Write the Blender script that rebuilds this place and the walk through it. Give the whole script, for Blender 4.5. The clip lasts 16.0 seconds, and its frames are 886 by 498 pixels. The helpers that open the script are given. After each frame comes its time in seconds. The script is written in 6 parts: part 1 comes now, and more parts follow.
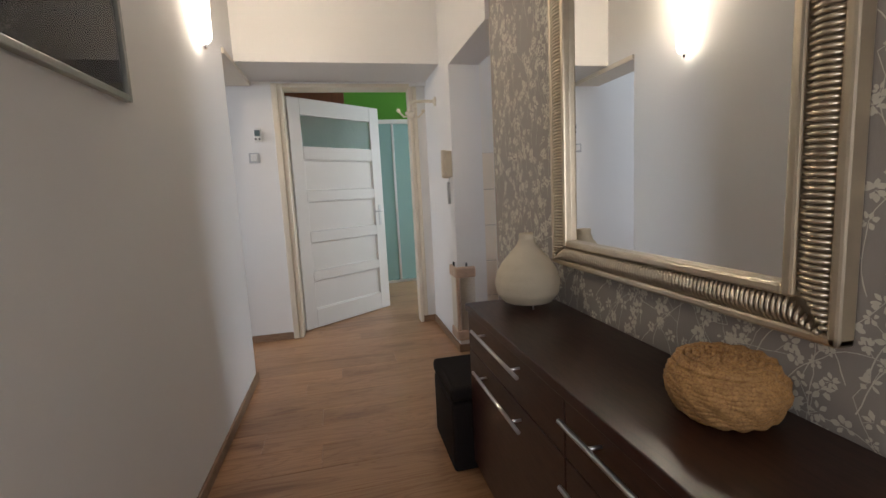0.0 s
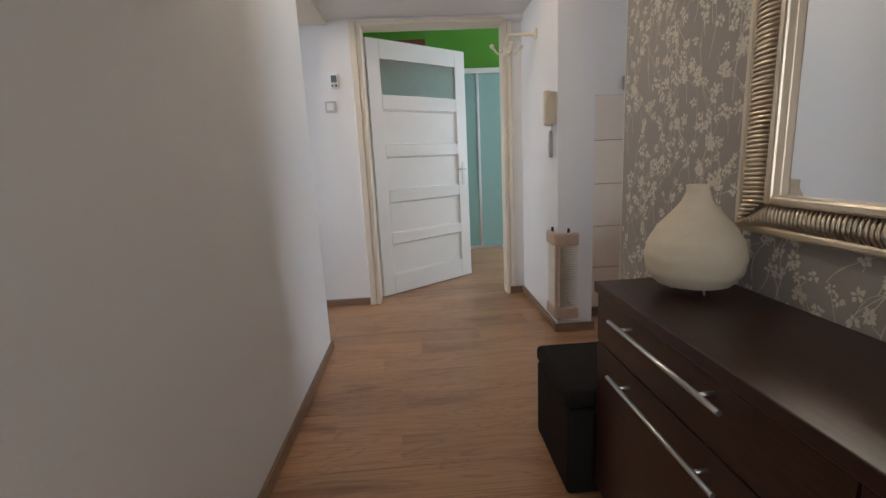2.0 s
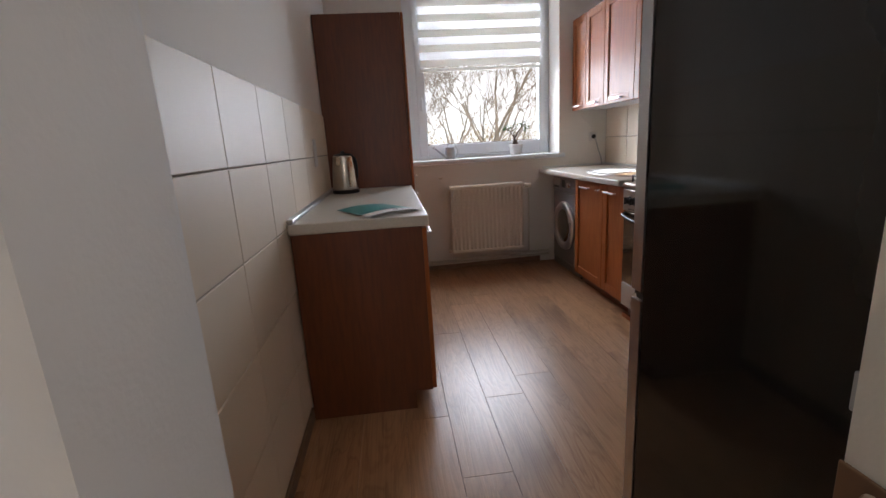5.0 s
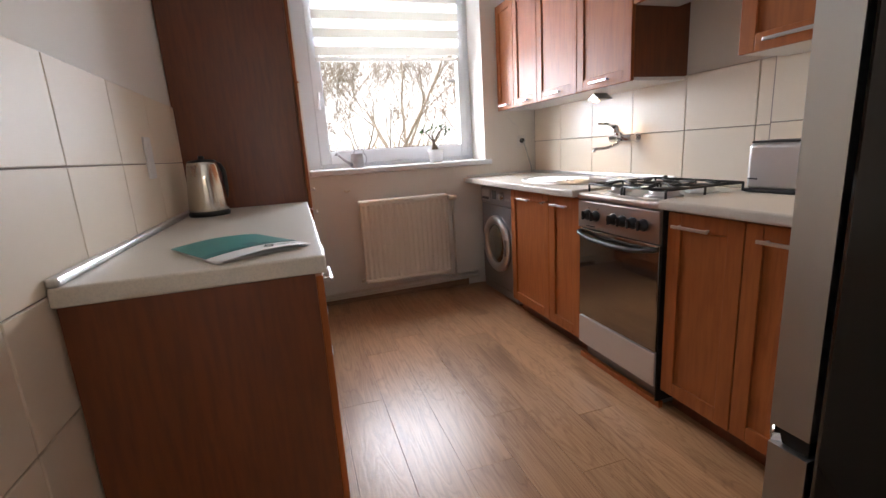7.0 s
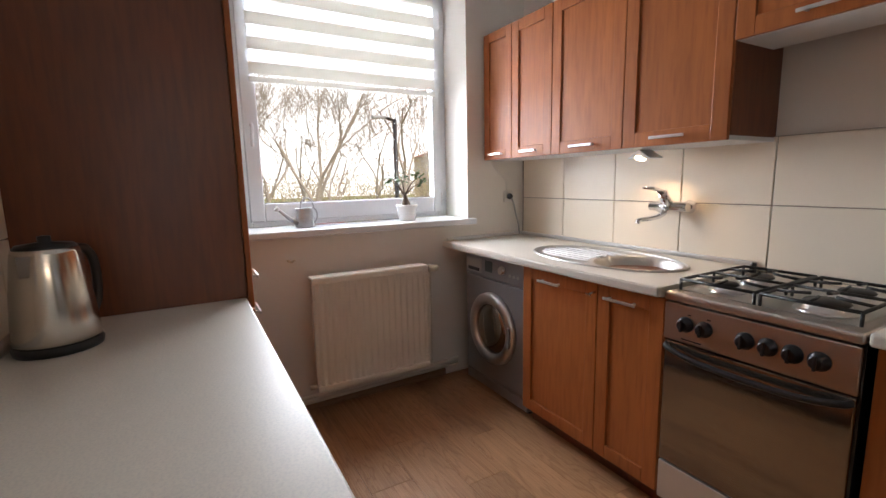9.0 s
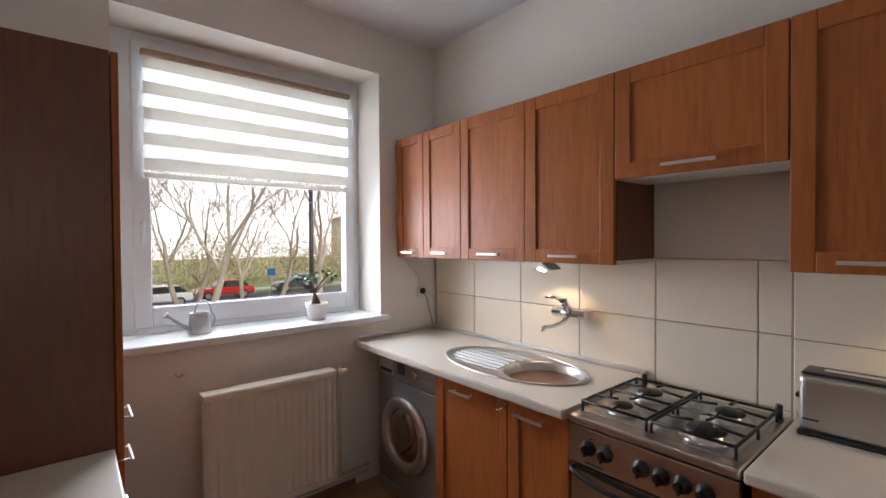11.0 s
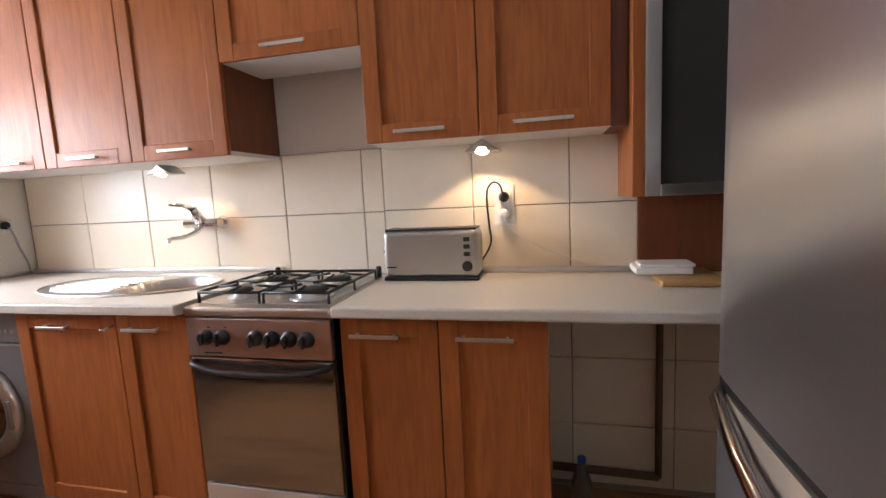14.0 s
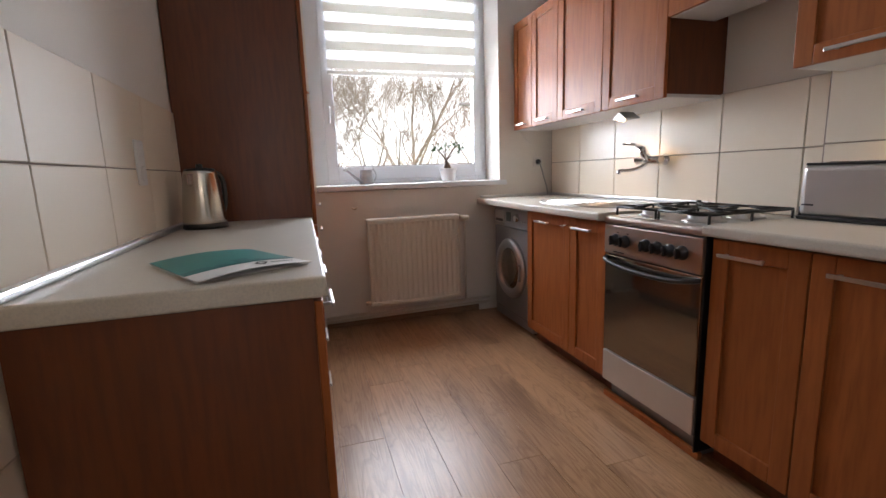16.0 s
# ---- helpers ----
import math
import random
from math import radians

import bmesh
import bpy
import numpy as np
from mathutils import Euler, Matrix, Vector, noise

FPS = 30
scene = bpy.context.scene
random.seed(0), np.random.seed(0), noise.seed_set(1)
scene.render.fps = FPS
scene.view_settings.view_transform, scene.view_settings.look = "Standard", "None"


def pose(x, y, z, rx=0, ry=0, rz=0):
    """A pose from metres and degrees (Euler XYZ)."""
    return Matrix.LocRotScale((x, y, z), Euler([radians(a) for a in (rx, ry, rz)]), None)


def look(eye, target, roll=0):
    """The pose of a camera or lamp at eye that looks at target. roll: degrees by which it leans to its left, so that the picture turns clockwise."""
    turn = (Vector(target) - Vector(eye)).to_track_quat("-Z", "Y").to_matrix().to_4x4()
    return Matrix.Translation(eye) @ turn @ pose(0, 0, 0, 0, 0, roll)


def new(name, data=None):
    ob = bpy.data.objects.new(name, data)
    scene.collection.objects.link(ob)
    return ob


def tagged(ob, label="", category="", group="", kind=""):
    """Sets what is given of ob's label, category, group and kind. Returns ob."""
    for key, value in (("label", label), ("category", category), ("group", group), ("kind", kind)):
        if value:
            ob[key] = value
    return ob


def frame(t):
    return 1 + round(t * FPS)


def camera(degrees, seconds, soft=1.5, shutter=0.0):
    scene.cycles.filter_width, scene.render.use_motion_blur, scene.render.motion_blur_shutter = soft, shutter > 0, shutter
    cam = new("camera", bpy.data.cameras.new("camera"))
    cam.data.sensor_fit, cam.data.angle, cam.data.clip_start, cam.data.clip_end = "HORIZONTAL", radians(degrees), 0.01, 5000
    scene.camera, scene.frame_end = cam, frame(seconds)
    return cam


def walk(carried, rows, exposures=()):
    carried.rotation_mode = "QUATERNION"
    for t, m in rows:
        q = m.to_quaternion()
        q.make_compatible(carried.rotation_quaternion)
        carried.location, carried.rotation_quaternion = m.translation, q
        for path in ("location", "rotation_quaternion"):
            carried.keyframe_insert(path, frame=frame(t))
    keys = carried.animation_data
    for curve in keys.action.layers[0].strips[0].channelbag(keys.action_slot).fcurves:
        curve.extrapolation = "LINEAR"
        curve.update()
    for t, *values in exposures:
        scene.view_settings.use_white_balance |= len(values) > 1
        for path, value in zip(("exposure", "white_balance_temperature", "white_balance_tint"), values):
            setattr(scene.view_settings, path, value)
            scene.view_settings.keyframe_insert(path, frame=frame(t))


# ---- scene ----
cam = camera(89.4, 16.0)
PATH = [
    (0, (0.278, 0.586, 1.159), (0.708, 2.523, 0.904), -2.9),
    (0.5, (0.26, 0.524, 1.169), (0.465, 2.49, 0.863), -3.9),
    (1, (0.236, 0.528, 1.162), (0.333, 2.498, 0.833), -3.5),
    (1.5, (0.231, 0.694, 1.092), (0.309, 2.656, 0.711), -3.2),
    (2, (0.229, 1.021, 1.083), (0.328, 2.981, 0.694), -2.8),
    (2.5, (0.229, 1.447, 1.072), (0.328, 3.405, 0.675), -2.9),
    (3, (0.219, 1.886, 1.073), (0.594, 3.805, 0.651), -3.0),
    (3.5, (0.298, 2.348, 1.081), (1.312, 4.004, 0.603), -4.6),
    (4, (0.448, 2.746, 1.095), (2.025, 3.856, 0.562), -3.1),
    (4.5, (0.605, 3.157, 1.153), (2.509, 3.396, 0.591), -3.3),
    (5, (0.768, 3.394, 1.192), (2.705, 3.196, 0.734), -3.4),
    (7.3, (1.677, 3.299, 1.141), (3.528, 2.689, 0.695), -3.6),
    (7.5, (1.811, 3.308, 1.146), (3.654, 2.675, 0.693), -3.7),
    (8, (2.096, 3.335, 1.153), (3.894, 2.588, 0.698), -3.6),
    (8.5, (2.333, 3.386, 1.207), (4.08, 2.503, 0.799), -1.9),
    (9, (2.475, 3.407, 1.29), (4.196, 2.433, 0.989), -1.2),
    (9.2, (2.504, 3.416, 1.326), (4.212, 2.405, 1.075), -0.6),
    (11.5, (2.457, 3.305, 1.524), (3.844, 1.865, 1.551), -1.0),
    (12, (2.402, 3.24, 1.479), (3.497, 1.566, 1.496), -1.0),
    (12.5, (2.343, 3.214, 1.416), (3.145, 1.382, 1.423), -0.6),
    (13, (2.28, 3.21, 1.354), (2.877, 1.302, 1.324), -0.9),
    (13.5, (2.242, 3.209, 1.295), (2.755, 1.28, 1.168), -2.1),
    (14, (2.221, 3.209, 1.229), (2.679, 1.277, 0.984), -2.8),
    (14.5, (2.215, 3.215, 1.183), (2.789, 1.326, 0.865), -3.8),
    (15, (2.162, 3.221, 1.138), (3.396, 1.68, 0.819), -3.6),
    (15.5, (1.962, 3.239, 1.123), (3.726, 2.359, 0.784), -3.4),
    (16, (1.678, 3.289, 1.109), (3.564, 2.715, 0.775), -1.9),
]
EXPOSURES = [(0, 0.05, 5950, 14), (2.5, 0.2, 5600, 14), (3.0, 0.37, 5400, 13), (3.5, 0.35, 5500, 14), (4.0, 0.4, 5300, 13), (4.5, 0.05, 5500, 14), (5.0, -0.4, 6150, 16), (7.5, 0.3, 6350, 17), (8.0, 0.28, 6350, 17), (8.5, -0.02, 6400, 16), (9.2, -0.05, 6400, 16), (11.5, -0.3, 6250, 16), (12.5, 0.0, 6450, 17), (13.5, 0.45, 6400, 18), (14.5, 0.5, 6250, 18), (15.0, 0.1, 6150, 17), (16.0, -0.05, 6250, 16)]
walk(cam, [(t, look(eye, target, roll)) for t, eye, target, roll in PATH], EXPOSURES)

# ---- world and light ----
world = bpy.data.worlds.new("sky")
scene.world = world
world.use_nodes = True
wn = world.node_tree.nodes
sky = wn.new("ShaderNodeTexSky")
sky.sky_type, sky.sun_disc = "NISHITA", False
sky.sun_elevation, sky.sun_rotation = radians(45), radians(300)
sky.dust_density, sky.air_density, sky.ozone_density = 4.0, 1.0, 0.6
wn["Background"].inputs[1].default_value = 0.15
world.node_tree.links.new(sky.outputs[0], wn["Background"].inputs[0])


def lamp(name, kind, at, energy, colour, size=0.1, size_y=None, target=None):
    data = bpy.data.lights.new(name, kind)
    data.energy, data.color = energy, colour
    if kind == "AREA":
        data.shape, data.size, data.size_y = "RECTANGLE", size, size_y or size
    elif kind in ("POINT", "SPOT"):
        data.shadow_soft_size = size
    ob = new(name, data)
    ob.matrix_world = look(at, target) if target else Matrix.Translation(at)
    return ob


sun = lamp("sun", "SUN", (0, 0, 20), 4.0, (1.0, 0.95, 0.88), target=(8, 5, 8))
sun.data.angle = radians(12)
lamp("window_daylight", "AREA", (5.62, 2.46, 1.90), 135, (0.88, 0.95, 1.0), 1.2, 1.5, target=(3.0, 2.5, 1.2))
lamp("living_room_daylight", "AREA", (-3.9, 3.1, 1.6), 52, (0.88, 0.95, 1.0), 1.6, 1.5, target=(0, 3.2, 1.3))
lamp("bedroom_daylight", "AREA", (3.35, 5.6, 1.6), 42, (0.93, 0.98, 1.0), 1.3, 1.4, target=(0, 5.6, 1.2))

# added fill lamp at the unseen hall end, brightens the walls and sideboard
lamp("hall_back_fill", "AREA", (0.35, -0.95, 1.1), 15, (1.0, 0.94, 0.86), 0.88, 1.9, target=(0.35, 2, 1.1))

# ---- materials ----


def mat(name, colour, rough=0.5, metal=0.0, var=0.06, scale=6.0, bump=0.0, bscale=60.0, grain=None, rand=0.0, spec=0.5,
        trans=0.0, emit=0.0, emit_colour=None, coat=0.0, stretch=(1, 1, 1), rough_var=0.0, alpha=1.0):
    """A principled material with noise at two scales; grain: a second colour laid along the stretched axis."""
    m = bpy.data.materials.new(name)
    m.use_nodes = True
    n, l = m.node_tree.nodes, m.node_tree.links
    b = n["Principled BSDF"]
    b.inputs["Roughness"].default_value, b.inputs["Metallic"].default_value = rough, metal
    b.inputs["Specular IOR Level"].default_value = spec
    b.inputs["Transmission Weight"].default_value = trans
    b.inputs["Coat Weight"].default_value = coat
    b.inputs["Alpha"].default_value = alpha
    tc = n.new("ShaderNodeTexCoord")
    mp = n.new("ShaderNodeMapping")
    mp.inputs["Scale"].default_value = stretch
    info = n.new("ShaderNodeObjectInfo")
    l.new(tc.outputs["Object"], mp.inputs["Vector"])
    if rand:
        sh = n.new("ShaderNodeVectorMath")
        sh.operation = "SCALE"
        sh.inputs[0].default_value = (13.0, 17.0, 11.0)
        l.new(info.outputs["Random"], sh.inputs["Scale"])
        l.new(sh.outputs[0], mp.inputs["Location"])
    big = n.new("ShaderNodeTexNoise")
    big.inputs["Scale"].default_value, big.inputs["Detail"].default_value = scale, 4
    fine = n.new("ShaderNodeTexNoise")
    fine.inputs["Scale"].default_value, fine.inputs["Detail"].default_value = bscale, 6
    l.new(mp.outputs[0], big.inputs["Vector"])
    l.new(mp.outputs[0], fine.inputs["Vector"])
    c1 = tuple(min(1, c * (1 + var)) for c in colour) + (1,)
    c0 = tuple(c * (1 - var) for c in colour) + (1,)
    mix = n.new("ShaderNodeMix")
    mix.data_type = "RGBA"
    mix.inputs["A"].default_value, mix.inputs["B"].default_value = c0, c1
    l.new(big.outputs["Fac"], mix.inputs["Factor"])
    out = mix.outputs["Result"]
    if grain:
        ramp = n.new("ShaderNodeValToRGB")
        ramp.color_ramp.elements[0].position, ramp.color_ramp.elements[1].position = 0.42, 0.66
        l.new(fine.outputs["Fac"], ramp.inputs[0])
        g = n.new("ShaderNodeMix")
        g.data_type = "RGBA"
        g.inputs["B"].default_value = grain + (1,)
        l.new(ramp.outputs[0], g.inputs["Factor"])
        l.new(out, g.inputs["A"])
        out = g.outputs["Result"]
    if rand:
        hv = n.new("ShaderNodeHueSaturation")
        mr = n.new("ShaderNodeMapRange")
        mr.inputs["To Min"].default_value, mr.inputs["To Max"].default_value = 1 - rand, 1 + rand
        l.new(info.outputs["Random"], mr.inputs["Value"])
        l.new(mr.outputs[0], hv.inputs["Value"])
        l.new(out, hv.inputs["Color"])
        out = hv.outputs[0]
    l.new(out, b.inputs["Base Color"])
    if rough_var:
        rr = n.new("ShaderNodeMapRange")
        rr.inputs["To Min"].default_value, rr.inputs["To Max"].default_value = max(0.02, rough - rough_var), min(1, rough + rough_var)
        l.new(fine.outputs["Fac"], rr.inputs["Value"])
        l.new(rr.outputs[0], b.inputs["Roughness"])
    if bump:
        bp = n.new("ShaderNodeBump")
        bp.inputs["Strength"].default_value, bp.inputs["Distance"].default_value = bump, 0.004
        l.new(fine.outputs["Fac"], bp.inputs["Height"])
        l.new(bp.outputs[0], b.inputs["Normal"])
    if emit:
        b.inputs["Emission Color"].default_value = (emit_colour or colour) + (1,)
        b.inputs["Emission Strength"].default_value = emit
    return m


def plank_material():
    """Brown oak laminate: cathedral figure, fine pores and dark knots along each board."""
    m = mat("oak_laminate", (0.43, 0.238, 0.118), 0.34, var=0.22, scale=1.6, bump=0.0, rand=0.10, stretch=(0.5, 3.2, 1))
    n, l = m.node_tree.nodes, m.node_tree.links
    b = n["Principled BSDF"]
    mp = next(x for x in n if x.type == "MAPPING")

    def noise(scale, detail, rough, distortion, stretch):
        sc = n.new("ShaderNodeVectorMath")
        sc.operation = "MULTIPLY"
        sc.inputs[1].default_value = stretch
        l.new(mp.outputs[0], sc.inputs[0])
        w = n.new("ShaderNodeTexNoise")
        w.inputs["Scale"].default_value, w.inputs["Detail"].default_value = scale, detail
        w.inputs["Roughness"].default_value, w.inputs["Distortion"].default_value = rough, distortion
        l.new(sc.outputs[0], w.inputs["Vector"])
        return w.outputs["Fac"]

    def darken(fac, lo, hi, colour, amount, under):
        ramp = n.new("ShaderNodeValToRGB")
        ramp.color_ramp.elements[0].position, ramp.color_ramp.elements[0].color = lo, colour + (1,)
        ramp.color_ramp.elements[1].position, ramp.color_ramp.elements[1].color = hi, (1, 1, 1, 1)
        l.new(fac, ramp.inputs[0])
        mx = n.new("ShaderNodeMix")
        mx.data_type, mx.blend_type = "RGBA", "MULTIPLY"
        mx.inputs["Factor"].default_value = amount
        l.new(under, mx.inputs["A"])
        l.new(ramp.outputs[0], mx.inputs["B"])
        return mx.outputs["Result"]

    figure = noise(2.4, 3.0, 0.5, 0.9, (1, 1, 1))
    rings = n.new("ShaderNodeMath")
    rings.operation = "MULTIPLY"
    rings.inputs[1].default_value = 11.0
    l.new(figure, rings.inputs[0])
    saw = n.new("ShaderNodeMath")
    saw.operation = "PINGPONG"
    saw.inputs[1].default_value = 0.5
    l.new(rings.outputs[0], saw.inputs[0])
    pores = noise(9.0, 5.0, 0.7, 0.4, (0.35, 5.0, 1))
    patches = noise(1.5, 3.0, 0.6, 1.2, (1.1, 0.8, 1))
    col = b.inputs["Base Color"].links[0].from_socket
    col = darken(saw.outputs[0], 0.02, 0.22, (0.62, 0.53, 0.45), 0.5, col)
    col = darken(pores, 0.36, 0.56, (0.55, 0.46, 0.38), 0.5, col)
    col = darken(patches, 0.30, 0.46, (0.50, 0.40, 0.33), 0.7, col)
    l.new(col, b.inputs["Base Color"])
    mr = n.new("ShaderNodeMapRange")
    mr.inputs["To Min"].default_value, mr.inputs["To Max"].default_value = 0.40, 0.22
    l.new(pores, mr.inputs["Value"])
    l.new(mr.outputs[0], b.inputs["Roughness"])
    bp = n.new("ShaderNodeBump")
    bp.inputs["Strength"].default_value, bp.inputs["Distance"].default_value = 0.22, 0.002
    l.new(saw.outputs[0], bp.inputs["Height"])
    l.new(bp.outputs[0], b.inputs["Normal"])
    return m


M = {
    "plaster": mat("white_wall_paint", (0.78, 0.76, 0.73), 0.75, var=0.03, scale=1.5, bump=0.12, bscale=140),
    "ceiling": mat("ceiling_paint", (0.8, 0.8, 0.8), 0.8, var=0.02, bump=0.08, bscale=90),
    "cream_wall": mat("cream_wall_paint", (0.80, 0.76, 0.69), 0.75, var=0.03, scale=1.5, bump=0.12, bscale=140),
    "green": mat("green_wall_paint", (0.12, 0.36, 0.03), 0.7, var=0.05, bump=0.1, bscale=120),
    "paper": mat("taupe_wallpaper", (0.35, 0.315, 0.28), 0.62, var=0.06, scale=3, bump=0.2, bscale=220, stretch=(1, 1, 0.3)),
    "print": mat("cream_flower_print", (0.70, 0.67, 0.57), 0.6, var=0.14, scale=45),
    "plank": plank_material(),
    "skirting": mat("oak_skirting", (0.26, 0.16, 0.095), 0.45, var=0.2, scale=5, grain=(0.19, 0.11, 0.06), bscale=30, stretch=(0.6, 0.6, 6)),
    "joint": mat("dark_floor_joint", (0.09, 0.055, 0.035), 0.8),
    "tile": mat("cream_glazed_tile", (0.78, 0.69, 0.56), 0.28, var=0.035, scale=3, bump=0.03, bscale=14, rand=0.025),
    "tile_w": mat("ivory_glazed_tile", (0.80, 0.70, 0.56), 0.48, var=0.035, scale=3, bump=0.03, bscale=14, rand=0.025, spec=0.3),
    "grout": mat("grey_brown_grout", (0.33, 0.27, 0.22), 0.9, var=0.15, scale=40),
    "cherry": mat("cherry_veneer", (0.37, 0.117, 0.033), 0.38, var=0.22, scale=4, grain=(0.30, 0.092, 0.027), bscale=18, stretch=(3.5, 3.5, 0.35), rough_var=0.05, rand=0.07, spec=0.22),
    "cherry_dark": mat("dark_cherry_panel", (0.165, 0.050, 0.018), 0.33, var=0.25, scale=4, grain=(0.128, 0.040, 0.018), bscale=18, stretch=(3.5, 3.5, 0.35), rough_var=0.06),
    "wenge": mat("wenge_veneer", (0.038, 0.014, 0.009), 0.32, var=0.3, scale=5, grain=(0.022, 0.009, 0.007), bscale=36, stretch=(4, 0.5, 4), rough_var=0.06),
    "worktop": mat("pale_speckled_laminate", (0.63, 0.58, 0.50), 0.36, var=0.05, scale=30, grain=(0.56, 0.52, 0.46), bscale=220),
    "white_lam": mat("white_laminate", (0.74, 0.73, 0.71), 0.45, var=0.03),
    "steel": mat("brushed_steel", (0.52, 0.51, 0.49), 0.36, 1.0, var=0.08, scale=8, bump=0.05, bscale=160, stretch=(0.05, 1, 1)),
    "steel_v": mat("brushed_fridge_steel", (0.70, 0.71, 0.72), 0.36, 1.0, var=0.06, scale=5, bump=0.04, bscale=200, stretch=(0.04, 0.04, 1)),
    "stove_steel": mat("stove_steel", (0.50, 0.45, 0.41), 0.34, 1.0, var=0.08, scale=8, bump=0.05, bscale=160, stretch=(0.05, 1, 1)),
    "kettle_steel": mat("polished_kettle_steel", (0.60, 0.57, 0.52), 0.2, 1.0, var=0.05, scale=8, bump=0.03, bscale=160, stretch=(1, 1, 0.05)),
    "drawer_steel": mat("pale_brushed_steel", (0.66, 0.65, 0.64), 0.42, 0.85, var=0.06, scale=8, bump=0.05, bscale=160, stretch=(0.05, 1, 1)),
    "chrome": mat("chrome", (0.75, 0.75, 0.76), 0.09, 1.0, var=0.02),
    "alu": mat("satin_aluminium", (0.66, 0.66, 0.66), 0.28, 1.0, var=0.03),
    "silver_paint": mat("silver_grey_paint", (0.30, 0.30, 0.31), 0.35, 0.55, var=0.04),
    "fridge_side": mat("dark_graphite_gloss", (0.017, 0.0165, 0.016), 0.07, 0.0, var=0.1, bump=0.005, bscale=120, spec=0.5),
    "leather": mat("black_leather", (0.010, 0.007, 0.006), 0.75, spec=0.2, var=0.2, bump=0.2, bscale=120),
    "black": mat("black_plastic", (0.014, 0.014, 0.015), 0.32, var=0.2),
    "iron": mat("black_enamel_iron", (0.012, 0.012, 0.012), 0.45, var=0.3, bump=0.1),
    "black_glass": mat("bronze_oven_glass", (0.30, 0.27, 0.22), 0.06, 0.9, var=0.08),
    "smoke_glass": mat("smoked_cabinet_glass", (0.05, 0.05, 0.047), 0.12, var=0.1, spec=0.8),
    "pvc": mat("white_pvc", (0.80, 0.82, 0.84), 0.35, var=0.02),
    "door_paint": mat("white_door_enamel", (0.76, 0.75, 0.72), 0.36, var=0.025, bump=0.06, bscale=50),
    "frame_paint": mat("cream_frame_enamel", (0.70, 0.62, 0.49), 0.42, var=0.05, bump=0.06, bscale=50),
    "cream_plastic": mat("cream_plastic", (0.66, 0.56, 0.42), 0.4, var=0.04),
    "white_plastic": mat("white_plastic", (0.74, 0.72, 0.68), 0.35, var=0.02),
    "grey_plastic": mat("grey_plastic", (0.42, 0.42, 0.41), 0.4, var=0.03),
    "radiator": mat("ivory_radiator_enamel", (0.72, 0.67, 0.57), 0.4, var=0.03),
    "fur": mat("beige_plush", (0.50, 0.36, 0.26), 0.95, var=0.25, scale=30, bump=0.9, bscale=160),
    "sisal": mat("sisal_cord", (0.55, 0.48, 0.38), 0.9, var=0.15, scale=60, bump=0.6, bscale=200),
    "felt": mat("cream_felt", (0.66, 0.60, 0.50), 0.95, var=0.06, bump=0.5, bscale=200),
    "paper_vase": mat("cream_rice_paper", (0.66, 0.58, 0.43), 0.8, var=0.08, scale=18, bump=0.3, bscale=70),
    "straw": mat("golden_straw", (0.48, 0.27, 0.095), 0.65, grain=(0.30, 0.15, 0.05), var=0.35, scale=50, bump=0.4, bscale=240),
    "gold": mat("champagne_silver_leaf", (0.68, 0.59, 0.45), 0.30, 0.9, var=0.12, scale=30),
    "gold_dark": mat("darker_gold_backing", (0.45, 0.38, 0.28), 0.4, 0.6, var=0.2, scale=30),
    "mirror": mat("mirror_silver", (0.9, 0.91, 0.91), 0.01, 1.0, var=0.0),
    "wardrobe": mat("pale_teal_glass_door", (0.27, 0.43, 0.40), 0.16, var=0.04, scale=2, spec=0.6),
    "frosted": mat("frosted_door_glass", (0.72, 0.78, 0.75), 0.28, var=0.15, scale=5, bump=0.5, bscale=40, trans=0.92),
    "blind_opaque": mat("cream_blind_fabric", (0.80, 0.79, 0.75), 0.9, var=0.04, bump=0.2, bscale=300),
    "blind_sheer": mat("white_sheer_fabric", (0.9, 0.9, 0.9), 0.9, var=0.02, alpha=0.42),
    "blind_rail": mat("tan_blind_rail", (0.36, 0.24, 0.15), 0.5),
    "zinc": mat("galvanised_zinc", (0.45, 0.46, 0.47), 0.38, 0.85, var=0.3, scale=25),
    "ceramic": mat("white_ceramic", (0.80, 0.79, 0.76), 0.25, var=0.02),
    "soil": mat("potting_soil", (0.05, 0.035, 0.025), 0.95, var=0.4, bump=0.8),
    "leaf": mat("green_leaf", (0.045, 0.12, 0.03), 0.4, var=0.3, scale=20),
    "bark": mat("brown_bark", (0.14, 0.10, 0.07), 0.85, var=0.3, scale=12, bump=0.6, bscale=50),
    "teal": mat("teal_printed_card", (0.045, 0.26, 0.24), 0.35, var=0.06),
    "teal_dark": mat("dark_teal_print", (0.035, 0.17, 0.17), 0.35, var=0.05),
    "card": mat("white_card", (0.80, 0.79, 0.77), 0.5, var=0.02),
    "ink": mat("black_ink", (0.02, 0.02, 0.025), 0.5),
    "navy": mat("navy_upholstery", (0.012, 0.022, 0.05), 0.9, var=0.2, bump=0.3, bscale=200),
    "picture_grey": mat("grey_green_print", (0.46, 0.49, 0.47), 0.15, var=0.35, scale=3, spec=0.6),
    "picture_dark": mat("charcoal_print", (0.07, 0.075, 0.075), 0.15, var=0.3, scale=5, spec=0.6),
    "picture_green": mat("deep_green_print", (0.04, 0.12, 0.07), 0.15, var=0.3, scale=4, spec=0.6),
    "frame_grey": mat("pewter_frame", (0.30, 0.30, 0.27), 0.35, 0.6, var=0.1),
    "orange": mat("orange_plastic", (0.7, 0.12, 0.03), 0.4),
